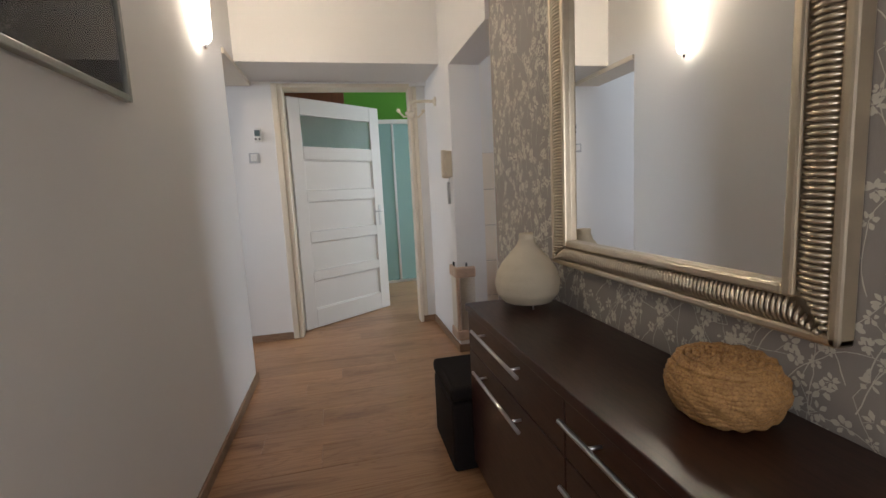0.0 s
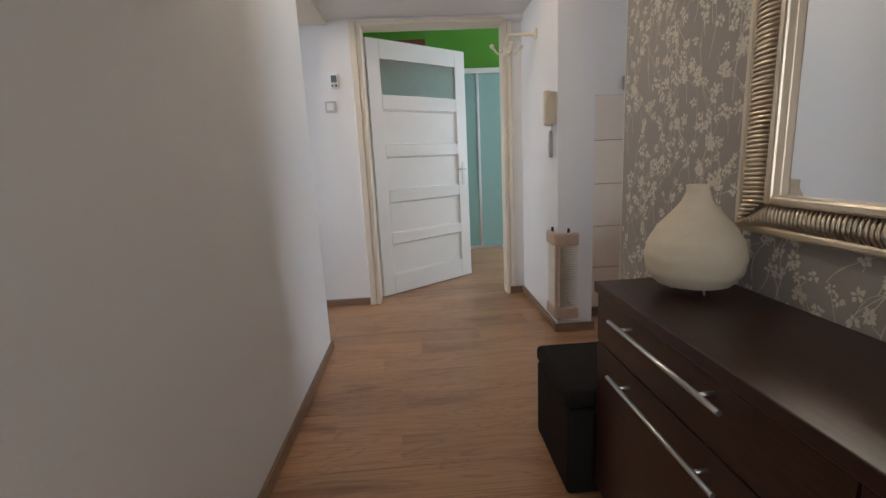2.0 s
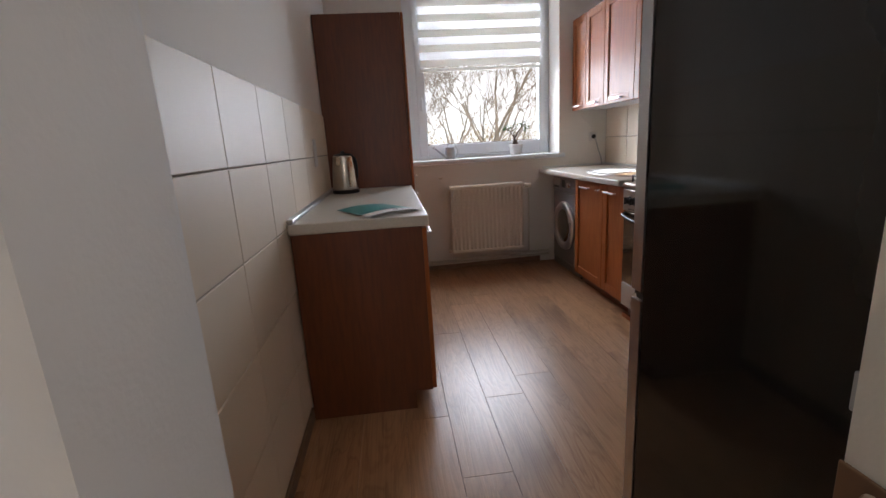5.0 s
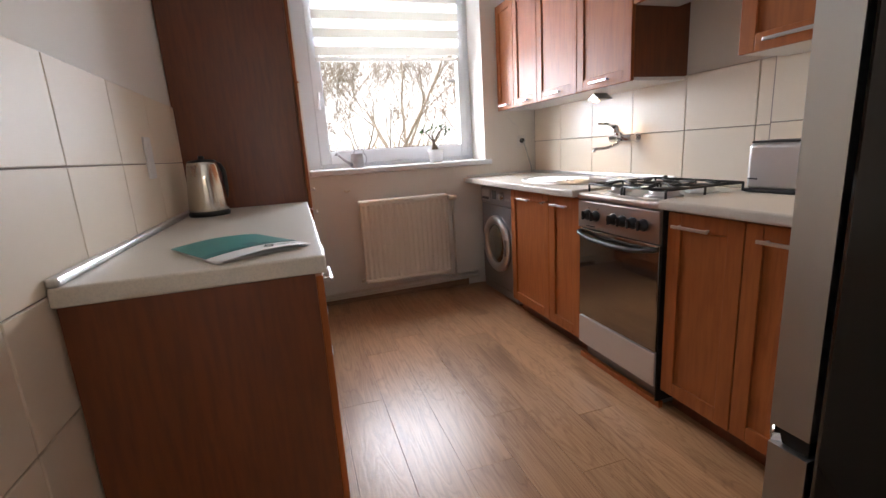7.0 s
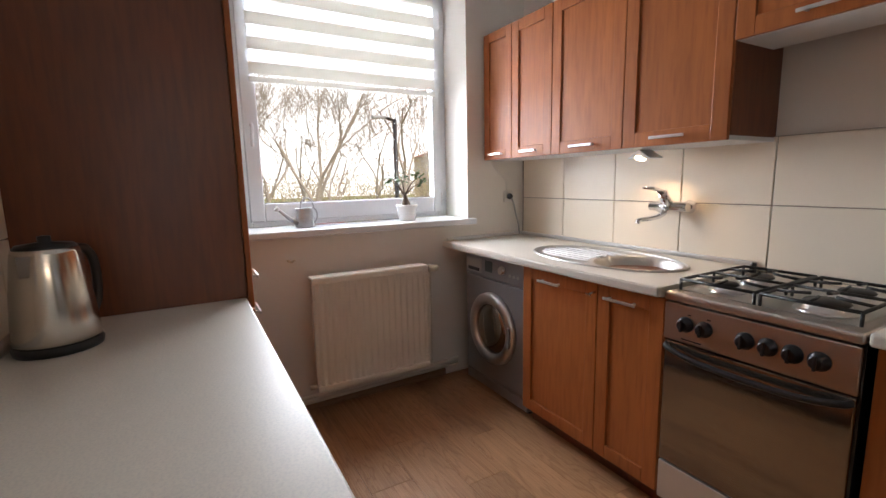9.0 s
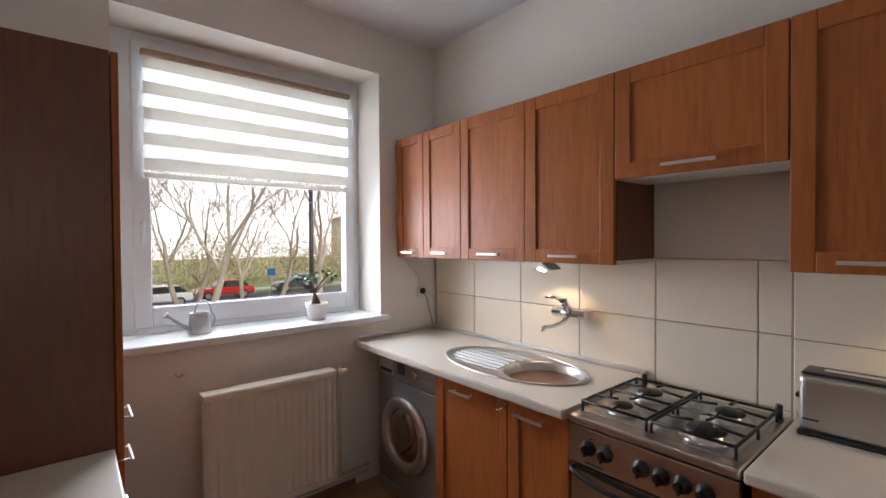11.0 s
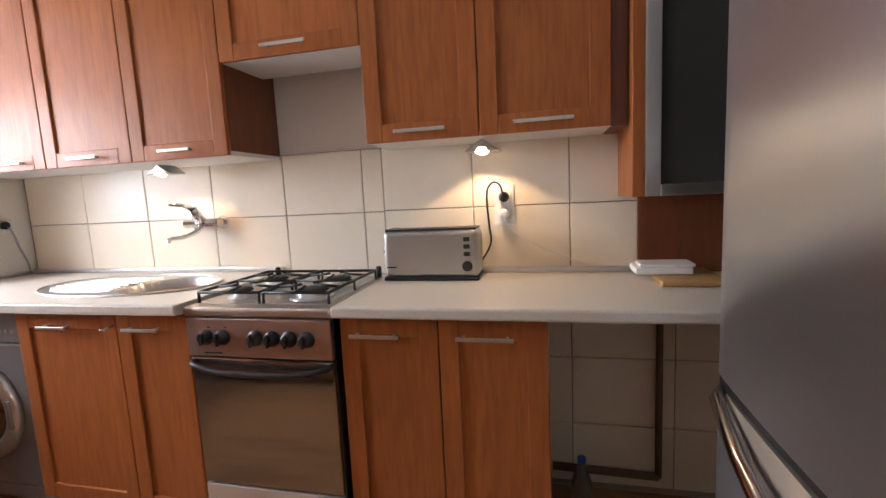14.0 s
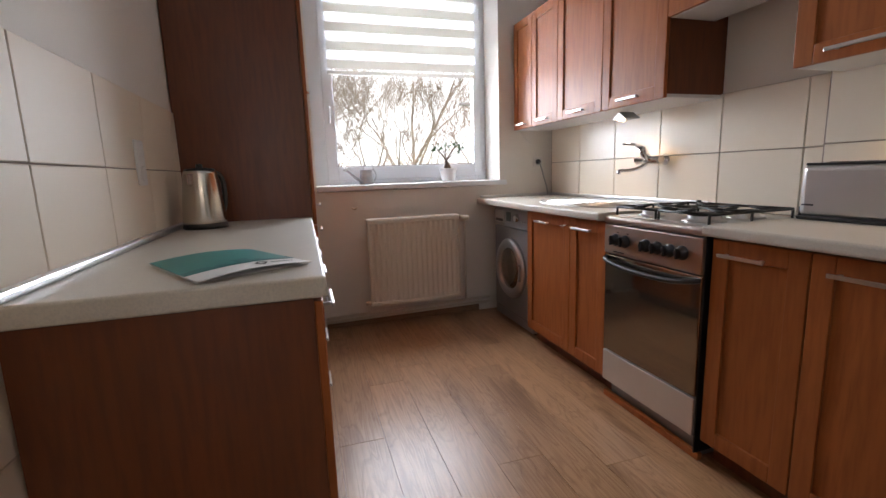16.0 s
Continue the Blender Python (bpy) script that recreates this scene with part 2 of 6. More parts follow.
    "blue": mat("blue_plastic", (0.02, 0.12, 0.45), 0.35),
    "clear": mat("clear_plastic", (0.7, 0.75, 0.78), 0.08, var=0.02, trans=0.85),
    "brown_board": mat("brown_hardboard", (0.17, 0.095, 0.05), 0.6, var=0.12, scale=12),
    "wood_board": mat("bamboo_board", (0.45, 0.26, 0.10), 0.5, var=0.12, stretch=(1, 6, 1)),
    "lamp_glass": mat("lit_opal_glass", (0.95, 0.9, 0.8), 0.3, var=0.0, emit=6.0, emit_colour=(1.0, 0.88, 0.7)),
    "puck": mat("lit_halogen_lens", (1, 0.9, 0.7), 0.3, var=0.0, emit=12.0, emit_colour=(1.0, 0.70, 0.38)),
    "led": mat("grey_display", (0.10, 0.13, 0.13), 0.15),
    "grass": mat("winter_grass", (0.16, 0.19, 0.06), 0.95, var=0.35, scale=0.8, bump=0.5, bscale=20),
    "asphalt": mat("asphalt", (0.06, 0.06, 0.062), 0.9, var=0.2, bump=0.3, bscale=80),
    "paving": mat("grey_paving", (0.32, 0.31, 0.29), 0.9, var=0.15, scale=2),
    "twig": mat("bare_twigs", (0.42, 0.36, 0.28), 0.9, var=0.3, scale=3),
    "dry_leaf": mat("dry_olive_leaves", (0.46, 0.38, 0.20), 0.9, var=0.4, scale=2),
    "car_red": mat("red_car_paint", (0.5, 0.02, 0.02), 0.2, var=0.02, coat=0.6),
    "car_white": mat("white_car_paint", (0.75, 0.75, 0.75), 0.2, var=0.02, coat=0.6),
    "car_dark": mat("dark_car_paint", (0.03, 0.04, 0.06), 0.2, var=0.02, coat=0.6),
    "car_glass": mat("car_window_glass", (0.02, 0.025, 0.03), 0.05, spec=0.9),
    "render": mat("house_render", (0.45, 0.40, 0.34), 0.85, var=0.1, scale=1),
    "roof": mat("red_roof_tile", (0.25, 0.10, 0.06), 0.8, var=0.2, scale=2),
    "pane": mat("house_window_glass", (0.05, 0.06, 0.07), 0.08, spec=0.8),
}

glass = bpy.data.materials.new("window_glass")
glass.use_nodes = True
gn, gl = glass.node_tree.nodes, glass.node_tree.links
gn.remove(gn["Principled BSDF"])
tr, gs, gm = gn.new("ShaderNodeBsdfTransparent"), gn.new("ShaderNodeBsdfGlossy"), gn.new("ShaderNodeMixShader")
gs.inputs["Roughness"].default_value = 0.02
fr = gn.new("ShaderNodeFresnel")
gl.new(fr.outputs[0], gm.inputs[0])
gl.new(tr.outputs[0], gm.inputs[1])
gl.new(gs.outputs[0], gm.inputs[2])
gl.new(gm.outputs[0], gn["Material Output"].inputs[0])
M["glass"] = glass
bf = M["blind_opaque"].node_tree
bt, bmx = bf.nodes.new("ShaderNodeBsdfTranslucent"), bf.nodes.new("ShaderNodeMixShader")
bt.inputs["Color"].default_value, bmx.inputs[0].default_value = (0.78, 0.77, 0.72, 1), 0.20
bf.links.new(bf.nodes["Principled BSDF"].outputs[0], bmx.inputs[1])
bf.links.new(bt.outputs[0], bmx.inputs[2])
bf.links.new(bmx.outputs[0], bf.nodes["Material Output"].inputs[0])

# ---- building blocks ----


def box(bm, x0, x1, y0, y1, z0, z1, bevel=0.0, segments=2):
    x0, x1, y0, y1, z0, z1 = min(x0, x1), max(x0, x1), min(y0, y1), max(y0, y1), min(z0, z1), max(z0, z1)
    r = bmesh.ops.create_cube(bm, size=1.0)["verts"]
    for v in r:
        v.co = Vector((x0 + (v.co.x + 0.5) * (x1 - x0), y0 + (v.co.y + 0.5) * (y1 - y0), z0 + (v.co.z + 0.5) * (z1 - z0)))
    if bevel:
        bmesh.ops.bevel(bm, geom=list({e for v in r for e in v.link_edges}), offset=bevel, segments=segments, affect="EDGES", profile=0.5)
    return r


def turned(bm, rows, steps=32, m=None, sweep=2 * math.pi):
    """A lathe: rows of (radius, height) round z, placed by m."""
    m = m or Matrix()
    full = abs(sweep - 2 * math.pi) < 1e-6
    rings = []
    for r, z in rows:
        k = steps if full else steps + 1
        rings.append([bm.verts.new(m @ Vector((r * math.cos(sweep * i / steps), r * math.sin(sweep * i / steps), z))) for i in range(k)])
    for a, b in zip(rings, rings[1:]):
        for i in range(steps):
            j = (i + 1) % len(a)
            bm.faces.new((a[i], a[j], b[j], b[i])).smooth = True
    if full:
        for ring, flip in ((rings[0], True), (rings[-1], False)):
            bm.faces.new(list(reversed(ring)) if flip else ring)
    return rings


def tube(bm, pts, r, sides=8, ends=True):
    """A round bar along points; r a number or one for each point."""
    pts = [Vector(p) for p in pts]
    rs = r if isinstance(r, (list, tuple)) else [r] * len(pts)
    rings, up = [], None
    for i, p in enumerate(pts):
        d = (pts[min(i + 1, len(pts) - 1)] - pts[max(i - 1, 0)]).normalized()
        if up is None:
            up = d.orthogonal().normalized()
        else:
            up = (up - d * up.dot(d))
            up = up.normalized() if up.length > 1e-6 else d.orthogonal().normalized()
        side = d.cross(up)
        rings.append([bm.verts.new(p + rs[i] * (up * math.cos(2 * math.pi * k / sides) + side * math.sin(2 * math.pi * k / sides))) for k in range(sides)])
    for a, b in zip(rings, rings[1:]):
        for k in range(sides):
            bm.faces.new((a[k], a[(k + 1) % sides], b[(k + 1) % sides], b[k])).smooth = True
    if ends:
        bm.faces.new(list(reversed(rings[0])))
        bm.faces.new(rings[-1])


def extruded(bm, outline, h, m):
    """A flat outline (x, y) raised by h along its z, placed by m."""
    a = [bm.verts.new(m @ Vector((x, y, 0))) for x, y in outline]
    b = [bm.verts.new(m @ Vector((x, y, h))) for x, y in outline]
    k = len(outline)
    for i in range(k):
        bm.faces.new((a[i], a[(i + 1) % k], b[(i + 1) % k], b[i]))
    bm.faces.new(list(reversed(a)))
    bm.faces.new(b)


def mesh_of(bm, name, material, smooth=False):
    bmesh.ops.recalc_face_normals(bm, faces=bm.faces[:])
    me = bpy.data.meshes.new(name)
    bm.to_mesh(me)
    bm.free()
    me.materials.append(M[material])
    if smooth:
        me.polygons.foreach_set("use_smooth", [True] * len(me.polygons))
    return me


def part(name, bm, material, parent, label="", smooth=False):
    ob = new(name, mesh_of(bm, name, material, smooth))
    ob.parent = parent
    if parent.type == "EMPTY":
        ob.location = -parent.location
    return tagged(ob, label=label)


def thing(name, base, label, category, group=""):
    ob = new(name)
    ob.location = base
    ob.empty_display_size = 0.1
    return tagged(ob, label=label, category=category, group=group)


def solid(name, bm, material, label, category, kind="", group=""):
    return tagged(new(name, mesh_of(bm, name, material)), label=label, category=category, kind=kind, group=group)


def box_part(name, parent, material, dims, bevel=0.002, label=""):
    bm = bmesh.new()
    box(bm, *dims, bevel=bevel)
    return part(name, bm, material, parent, label)


def eased(pts, r, n=6):
    """A smooth curve through the points, with the radii along it."""
    p = [Vector(q) for q in pts]
    rs = list(r) if isinstance(r, (list, tuple)) else [r] * len(p)
    q = [p[0] * 2 - p[1]] + p + [p[-1] * 2 - p[-2]]
    out, rad = [], []
    for i in range(len(p) - 1):
        a, b, c, d = q[i:i + 4]
        for k in range(n):
            f = k / n
            out.append(0.5 * (2 * b + (c - a) * f + (2 * a - 5 * b + 4 * c - d) * f * f + (3 * b - a - 3 * c + d) * f ** 3))
            rad.append(rs[i] + (rs[i + 1] - rs[i]) * f)
    return out + [p[-1]], rad + [rs[-1]]


def tube_part(name, parent, material, pts, r, label="", sides=10):
    bm = bmesh.new()
    if len(pts) > 3:
        pts, r = eased(pts, r)
    tube(bm, pts, r, sides)
    return part(name, bm, material, parent, label)


def turned_part(name, parent, material, rows, m, label="", steps=28):
    bm = bmesh.new()
    turned(bm, rows, steps, m)
    return part(name, bm, material, parent, label)


def wall(name, boxes, material, label="plain painted plaster wall"):
    bm = bmesh.new()
    for b in boxes:
        box(bm, *b)
    return solid(name, bm, material, label, "wall", "structure")


FACE_MY = Matrix.Rotation(radians(90), 4, "X")      # turns local z to -y
FACE_PY = Matrix.Rotation(radians(-90), 4, "X")     # turns local z to +y
FACE_PX = Matrix.Rotation(radians(90), 4, "Y")      # turns local z to +x
FACE_MX = Matrix.Rotation(radians(-90), 4, "Y")     # turns local z to -x

# ---- structure ----
CEIL = 2.88
floor_bm = bmesh.new()
box(floor_bm, -4.2, 5.25, -1.0, 7.4, -0.15, -0.006)
FLOOR = solid("floor", floor_bm, "joint", "brown oak laminate plank floor", "floor", "structure")
cb = bmesh.new()
box(cb, -4.2, 5.25, -1.0, 7.4, CEIL, CEIL + 0.2)
solid("ceiling", cb, "ceiling", "white painted plaster ceiling", "ceiling", "structure")

WALL_HALL_W = wall("wall_hall_west", [(-0.56, -0.34, -1.0, 3.575, 0, CEIL), (-0.56, -0.34, 3.575, 4.43, 2.08, CEIL)], "plaster", "white painted hall wall with a lamp and pictures")
# unseen end wall; its opening is added to let the fill lamp through
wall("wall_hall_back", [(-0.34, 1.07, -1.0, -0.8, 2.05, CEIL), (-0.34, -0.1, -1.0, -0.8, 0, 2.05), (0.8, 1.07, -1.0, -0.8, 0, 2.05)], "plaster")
WALL_DOOR = wall("wall_hall_north", [(-4.2, -0.12, 4.43, 4.58, 0, CEIL), (0.93, 1.265, 4.49, 4.58, 0, CEIL), (-0.12, 1.05, 4.43, 4.58, 2.05, CEIL)], "plaster", "white painted wall round the bedroom door")
wall("hall_beam", [(-0.34, 1.05, 3.90, 4.43, 2.08, CEIL)], "plaster", "white painted ceiling beam above the hall door")
WALL_PILLAR = wall("wall_hall_east", [(1.05, 1.265, 3.62, 4.49, 0, CEIL), (1.05, 1.265, 2.83, 3.62, 2.0, CEIL)], "plaster", "white painted wall stub beside the kitchen opening")
WALL_PAPER = wall("wall_wallpaper", [(1.07, 1.205, -1.0, 2.826, 0, CEIL)], "paper", "taupe wallpaper with cream flowering branches")
wall("wall_paper_end", [(1.068, 1.22, 2.826, 2.83, 0, 2.0), (1.205, 1.22, 1.2, 2.826, 0, CEIL)], "cream_wall", "cream painted end of the partition wall")
WALL_KL = wall("wall_kitchen_north", [(1.265, 5.25, 3.855, 4.43, 0, CEIL)], "cream_wall", "cream painted kitchen wall with ivory tiles")
WALL_KR = wall("wall_kitchen_south", [(1.22, 2.89, 1.1, 1.415, 0, CEIL), (2.89, 5.25, 1.1, 1.335, 0, CEIL)], "cream_wall", "cream painted kitchen wall with a stepped pipe casing")
wall("wall_kitchen_east", [(4.97, 5.36, 1.335, 1.8, 0, CEIL), (4.97, 5.36, 3.2, 3.855, 0, CEIL), (4.97, 5.36, 1.8, 3.2, 0, 1.0), (4.97, 5.36, 1.8, 3.2, 2.6, CEIL)], "cream_wall", "cream painted window wall with a deep reveal")
# rooms beyond the openings
wall("wall_bedroom", [(-1.6, 3.4, 7.2, 7.4, 0, CEIL), (-1.6, -1.4, 4.58, 7.2, 0, CEIL), (3.4, 3.6, 4.58, 7.4, 0, 0.8), (3.4, 3.6, 4.58, 7.4, 2.4, CEIL), (3.4, 3.6, 4.58, 4.8, 0.8, 2.4), (3.4, 3.6, 6.4, 7.4, 0.8, 2.4)], "green", "green painted bedroom wall")
wall("wall_living_room", [(-4.2, -0.56, 1.3, 1.5, 0, CEIL), (-4.2, -4.0, 1.5, 4.43, 0, 0.8), (-4.2, -4.0, 1.5, 4.43, 2.4, CEIL), (-4.2, -4.0, 1.5, 2.2, 0.8, 2.4), (-4.2, -4.0, 4.0, 4.43, 0.8, 2.4)], "plaster", "white painted living room wall")


def skirting(name, pts):
    bm = bmesh.new()
    for x0, x1, y0, y1 in pts:
        box(bm, x0, x1, y0, y1, 0, 0.055, 0.004)
    solid(name, bm, "skirting", "brown oak-look skirting board", "skirting", "structure")


skirting("baseboard_hall_west", [(-0.34, -0.325, -0.8, 3.575), (-0.56, -0.325, 3.575, 3.59)])
skirting("baseboard_door_wall", [(-1.2, -0.16, 4.413, 4.43)])
skirting("baseboard_pillar", [(1.034, 1.05, 3.62, 4.475), (1.034, 1.28, 3.604, 3.62), (0.93, 1.05, 4.475, 4.49)])
skirting("baseboard_kitchen", [(1.265, 2.66, 3.832, 3.847)])
skirting("baseboard_window_wall", [(4.955, 4.97, 2.0, 3.2)])


def frame_round(name, x0, x1, z1, y0, y1, w, material, label):
    """Door lining: two jambs and a head."""
    t = thing(name, ((x0 + x1) / 2, y0, 0), label, "door frame")
    tagged(t, kind="structure")
    box_part("jamb", t, material, (x0 - w, x0, y0, y1, 0, z1 + w), 0.005)
    box_part("jamb", t, material, (x1, x1 + w, y0 + 0.06, y1, 0, z1 + w), 0.005)
    box_part("head", t, material, (x0, x1, y0, y1, z1, z1 + w), 0.005)
    return t


frame_round("door_frame_1", -0.105, 0.905, 2.03, 4.405, 4.595, 0.03, "frame_paint", "cream enamelled bedroom door frame")
t = thing("door_trim_1", (0.4, 4.41, 0), "cream enamelled moulded architrave round the door", "architrave")
tagged(t, kind="structure")
box_part("trim", t, "frame_paint", (-0.185, -0.136, 4.395, 4.429, 0, 2.06), 0.008)
box_part("trim", t, "frame_paint", (0.936, 0.975, 4.468, 4.489, 0.056, 2.06), 0.008)
t = thing("door_frame_2", (-0.45, 3.87, 0), "cream painted lining of the living room opening", "door frame")
tagged(t, kind="structure")
box_part("head", t, "frame_paint", (-0.57, -0.33, 3.59, 4.41, 2.04, 2.077), 0.006)


def panel_door():
    """White panel door with a frosted light, ajar into the bedroom."""
    d = thing("door_1", (-0.09, 4.57, 0), "white painted panel door ajar with a frosted glass light", "door")
    tagged(d, kind="structure")
    W, T = 0.99, 0.04
    rails = [2.0, 1.86, 1.60, 1.49, 1.22, 1.13, 0.86, 0.77, 0.51, 0.43, 0.17, 0.008]
    rot = Matrix.Translation(d.location) @ Matrix.Rotation(radians(36.8), 4, "Z")

    def put(name, dims, material, bevel=0.004, label="", parent=d):
        bm = bmesh.new()
        box(bm, *dims, bevel=bevel)
        bm.transform(rot)
        return part(name, bm, material, parent, label)

    put("stile", (0, 0.115, 0, T, 0.008, 2.0), "door_paint")
    put("stile", (W - 0.115, W, 0, T, 0.008, 2.0), "door_paint")
    for a, b in zip(rails[0::2], rails[1::2]):
        put("rail", (0.115, W - 0.115, 0, T, b, a), "door_paint", 0.003)
    put("glass_light", (0.115, W - 0.115, 0.016, 0.024, 1.60, 1.86), "frosted", 0, "frosted patterned glass")
    for a, b in zip(rails[3::2], rails[4::2]):
        bm = bmesh.new()
        box(bm, 0.115, W - 0.115, 0.017, 0.023, b, a)
        bm.transform(rot)
        pn = part("panel", bm, "door_paint", d)
        bm = bmesh.new()
        for x0, x1, z0, z1 in ((0.115, W - 0.115, a - 0.012, a), (0.115, W - 0.115, b, b + 0.012), (0.115, 0.127, b, a), (W - 0.127, W - 0.115, b, a)):
            box(bm, x0, x1, 0.008, 0.032, z0, z1, 0.005, 1)
        bm.transform(rot)
        part("moulding", bm, "door_paint", pn)
    put("backplate", (W - 0.075, W - 0.045, -0.006, 0, 0.86, 1.06), "alu", 0.002, "brushed metal backplate")
    bm = bmesh.new()
    tube(bm, [(W - 0.06, -0.004, 1.0), (W - 0.06, -0.05, 1.0), (W - 0.075, -0.058, 1.0), (W - 0.17, -0.058, 0.998)], 0.008, 10)
    bm.transform(rot)
    part("handle", bm, "alu", d, "brushed metal lever handle")


panel_door()

# window with deep reveal, sill, sash and blind
t = thing("window_1", (5.28, 2.46, 1.04), "white plastic window with a lowered sash and deep sill", "window")
tagged(t, kind="structure")
bm = bmesh.new()
for d in ((5.25, 5.32, 1.80, 1.87, 1.045, 2.6), (5.25, 5.32, 3.09, 3.2, 1.045, 2.6), (5.25, 5.32, 1.87, 3.09, 1.045, 1.10), (5.25, 5.32, 1.87, 3.09, 2.53, 2.6)):
    box(bm, *d, bevel=0.004)
part("window_frame", bm, "pvc", t)
bm = bmesh.new()
for d in ((5.235, 5.30, 1.842, 1.906, 1.075, 2.55), (5.235, 5.30, 3.02, 3.10, 1.075, 2.55), (5.235, 5.30, 1.906, 3.02, 1.075, 1.18), (5.235, 5.30, 1.906, 3.02, 2.47, 2.55)):
    box(bm, *d, bevel=0.006)
sash = part("sash", bm, "pvc", t)
bm = bmesh.new()
for d in ((5.262, 5.268, 1.903, 1.909, 1.178, 2.47), (5.262, 5.268, 3.016, 3.022, 1.178, 2.47), (5.262, 5.268, 1.906, 3.02, 1.178, 1.184)):
    box(bm, *d)
part("gasket", bm, "black", sash, "black rubber glazing seal")
bm = bmesh.new()
box(bm, 5.27, 5.274, 1.905, 3.03, 1.14, 2.48)
pane = part("pane", bm, "glass", t, "clear glass pane")
pane.visible_shadow = False
bm = bmesh.new()
tube(bm, [(5.232, 3.06, 1.62), (5.20, 3.06, 1.62), (5.195, 3.06, 1.60), (5.195, 3.065, 1.50)], 0.009, 10)
part("handle", bm, "pvc", t, "white window handle")
for z in (1.12, 2.3):
    box_part("hinge", t, "pvc", (5.225, 5.245, 1.832, 1.85, z, z + 0.09), 0.004)
box_part("window_sill", t, "pvc", (4.925, 5.26, 1.755, 3.2, 1.005, 1.043), 0.008, "white window sill board")

t = thing("roller_blind", (5.22, 2.46, 1.85), "day and night roller blind half lowered over the window", "blind")
box_part("head_rail", t, "blind_rail", (5.19, 5.235, 1.885, 3.06, 2.475, 2.505), 0.008)
z, dark = 2.475, True
k = 0
while z > 1.90:
    h = 0.062 if dark else 0.068
    bm = bmesh.new()
    box(bm, 5.216, 5.219, 1.895, 3.05, max(z - h, 1.875), z)
    part("opaque_band" if dark else "sheer_band", bm, "blind_opaque" if dark else "blind_sheer", t)
    z, dark = z - h, not dark
box_part("bottom_rail", t, "blind_opaque", (5.212, 5.224, 1.893, 3.052, 1.85, 1.88), 0.004, "cream bottom rail")

# ---- hall things ----


def shift(t, dx, dy, dz):
    """Carries a finished thing, with its parts, to its place on the wall."""
    t.location += Vector((dx, dy, dz))


def bar_handle(parent, a, b, r, out, material="alu"):
    """A bar pull from a to b with two feet reaching back along out."""
    a, b, out = Vector(a), Vector(b), Vector(out)
    bm = bmesh.new()
    tube(bm, [a, b], r, 10)
    for f in (0.14, 0.86):
        p = a.lerp(b, f)
        tube(bm, [p, p + out], r * 0.7, 8)
    return part("handle", bm, material, parent, "brushed aluminium bar handle")


def dresser():
    d = thing("sideboard", (0.9, 1.3, 0), "long dark wenge sideboard with bar handles", "sideboard")
    y0, y1 = 0.25, 2.25
    bm = bmesh.new()
    box(bm, 0.755, 1.065, y0 + 0.015, y1 - 0.015, 0.04, 0.689)
    part("carcass", bm, "wenge", d)
    box_part("plinth", d, "wenge", (0.79, 1.05, y0 + 0.03, y1 - 0.03, 0, 0.04))
    box_part("top", d, "wenge", (0.725, 1.067, y0, y1, 0.689, 0.719), 0.003)
    for a, b in ((y1 - 0.012, 1.463), (1.457, 0.27)):
        for z0, z1, hz in ((0.545, 0.684, 0.655), (0.06, 0.54, 0.500)):
            f = box_part("drawer_front" if z0 > 0.5 else "door", d, "wenge", (0.733, 0.753, min(a, b), max(a, b), z0, z1), 0.002)
            lo, hi = (1.66, 2.09) if a > 1.5 else (0.62, 1.425)
            bar_handle(f, (0.70, lo, hz), (0.70, hi, hz), 0.006, (0.034, 0, 0))
    return d


dresser()
t = thing("storage_pouf", (0.86, 2.45, 0), "black square leather pouf beside the sideboard", "pouf")
bm = bmesh.new()
box(bm, 0.655, 1.05, 2.262, 2.63, 0.0, 0.30, 0.015, 3)
body = part("body", bm, "leather", t)
bm = bmesh.new()
box(bm, 0.652, 1.052, 2.26, 2.633, 0.303, 0.365, 0.02, 3)
part("lid", bm, "leather", t)

# mirror with a ribbed frame
t = thing("wall_mirror", (1.06, 1.59, 0.86), "large rectangular mirror in a ribbed champagne frame", "mirror")
MY0, MY1, MZ0, MZ1 = 1.118, 2.112, 0.876, 2.27
IY0, IY1, IZ0, IZ1 = 1.212, 1.99, 0.969, 2.165
bm = bmesh.new()
box(bm, 1.046, 1.052, IY0 - 0.01, IY1 + 0.01, IZ0 - 0.01, IZ1 + 0.01)
part("mirror_glass", bm, "mirror", t)
bm = bmesh.new()
for d in ((1.030, 1.068, MY0, MY0 + 0.02, MZ0, MZ1), (1.030, 1.068, MY1 - 0.02, MY1, MZ0, MZ1), (1.030, 1.068, MY0, MY1, MZ0, MZ0 + 0.02), (1.030, 1.068, MY0, MY1, MZ1 - 0.02, MZ1)):
    box(bm, *d, bevel=0.006)
part("outer_moulding", bm, "gold", t)
bm = bmesh.new()
for d in ((1.022, 1.05, IY0 - 0.022, IY0, IZ0 - 0.022, IZ1 + 0.022), (1.022, 1.05, IY1, IY1 + 0.022, IZ0 - 0.022, IZ1 + 0.022), (1.022, 1.05, IY0, IY1, IZ0 - 0.022, IZ0), (1.022, 1.05, IY0, IY1, IZ1, IZ1 + 0.022)):
    box(bm, *d, bevel=0.006)
part("inner_moulding", bm, "gold", t)
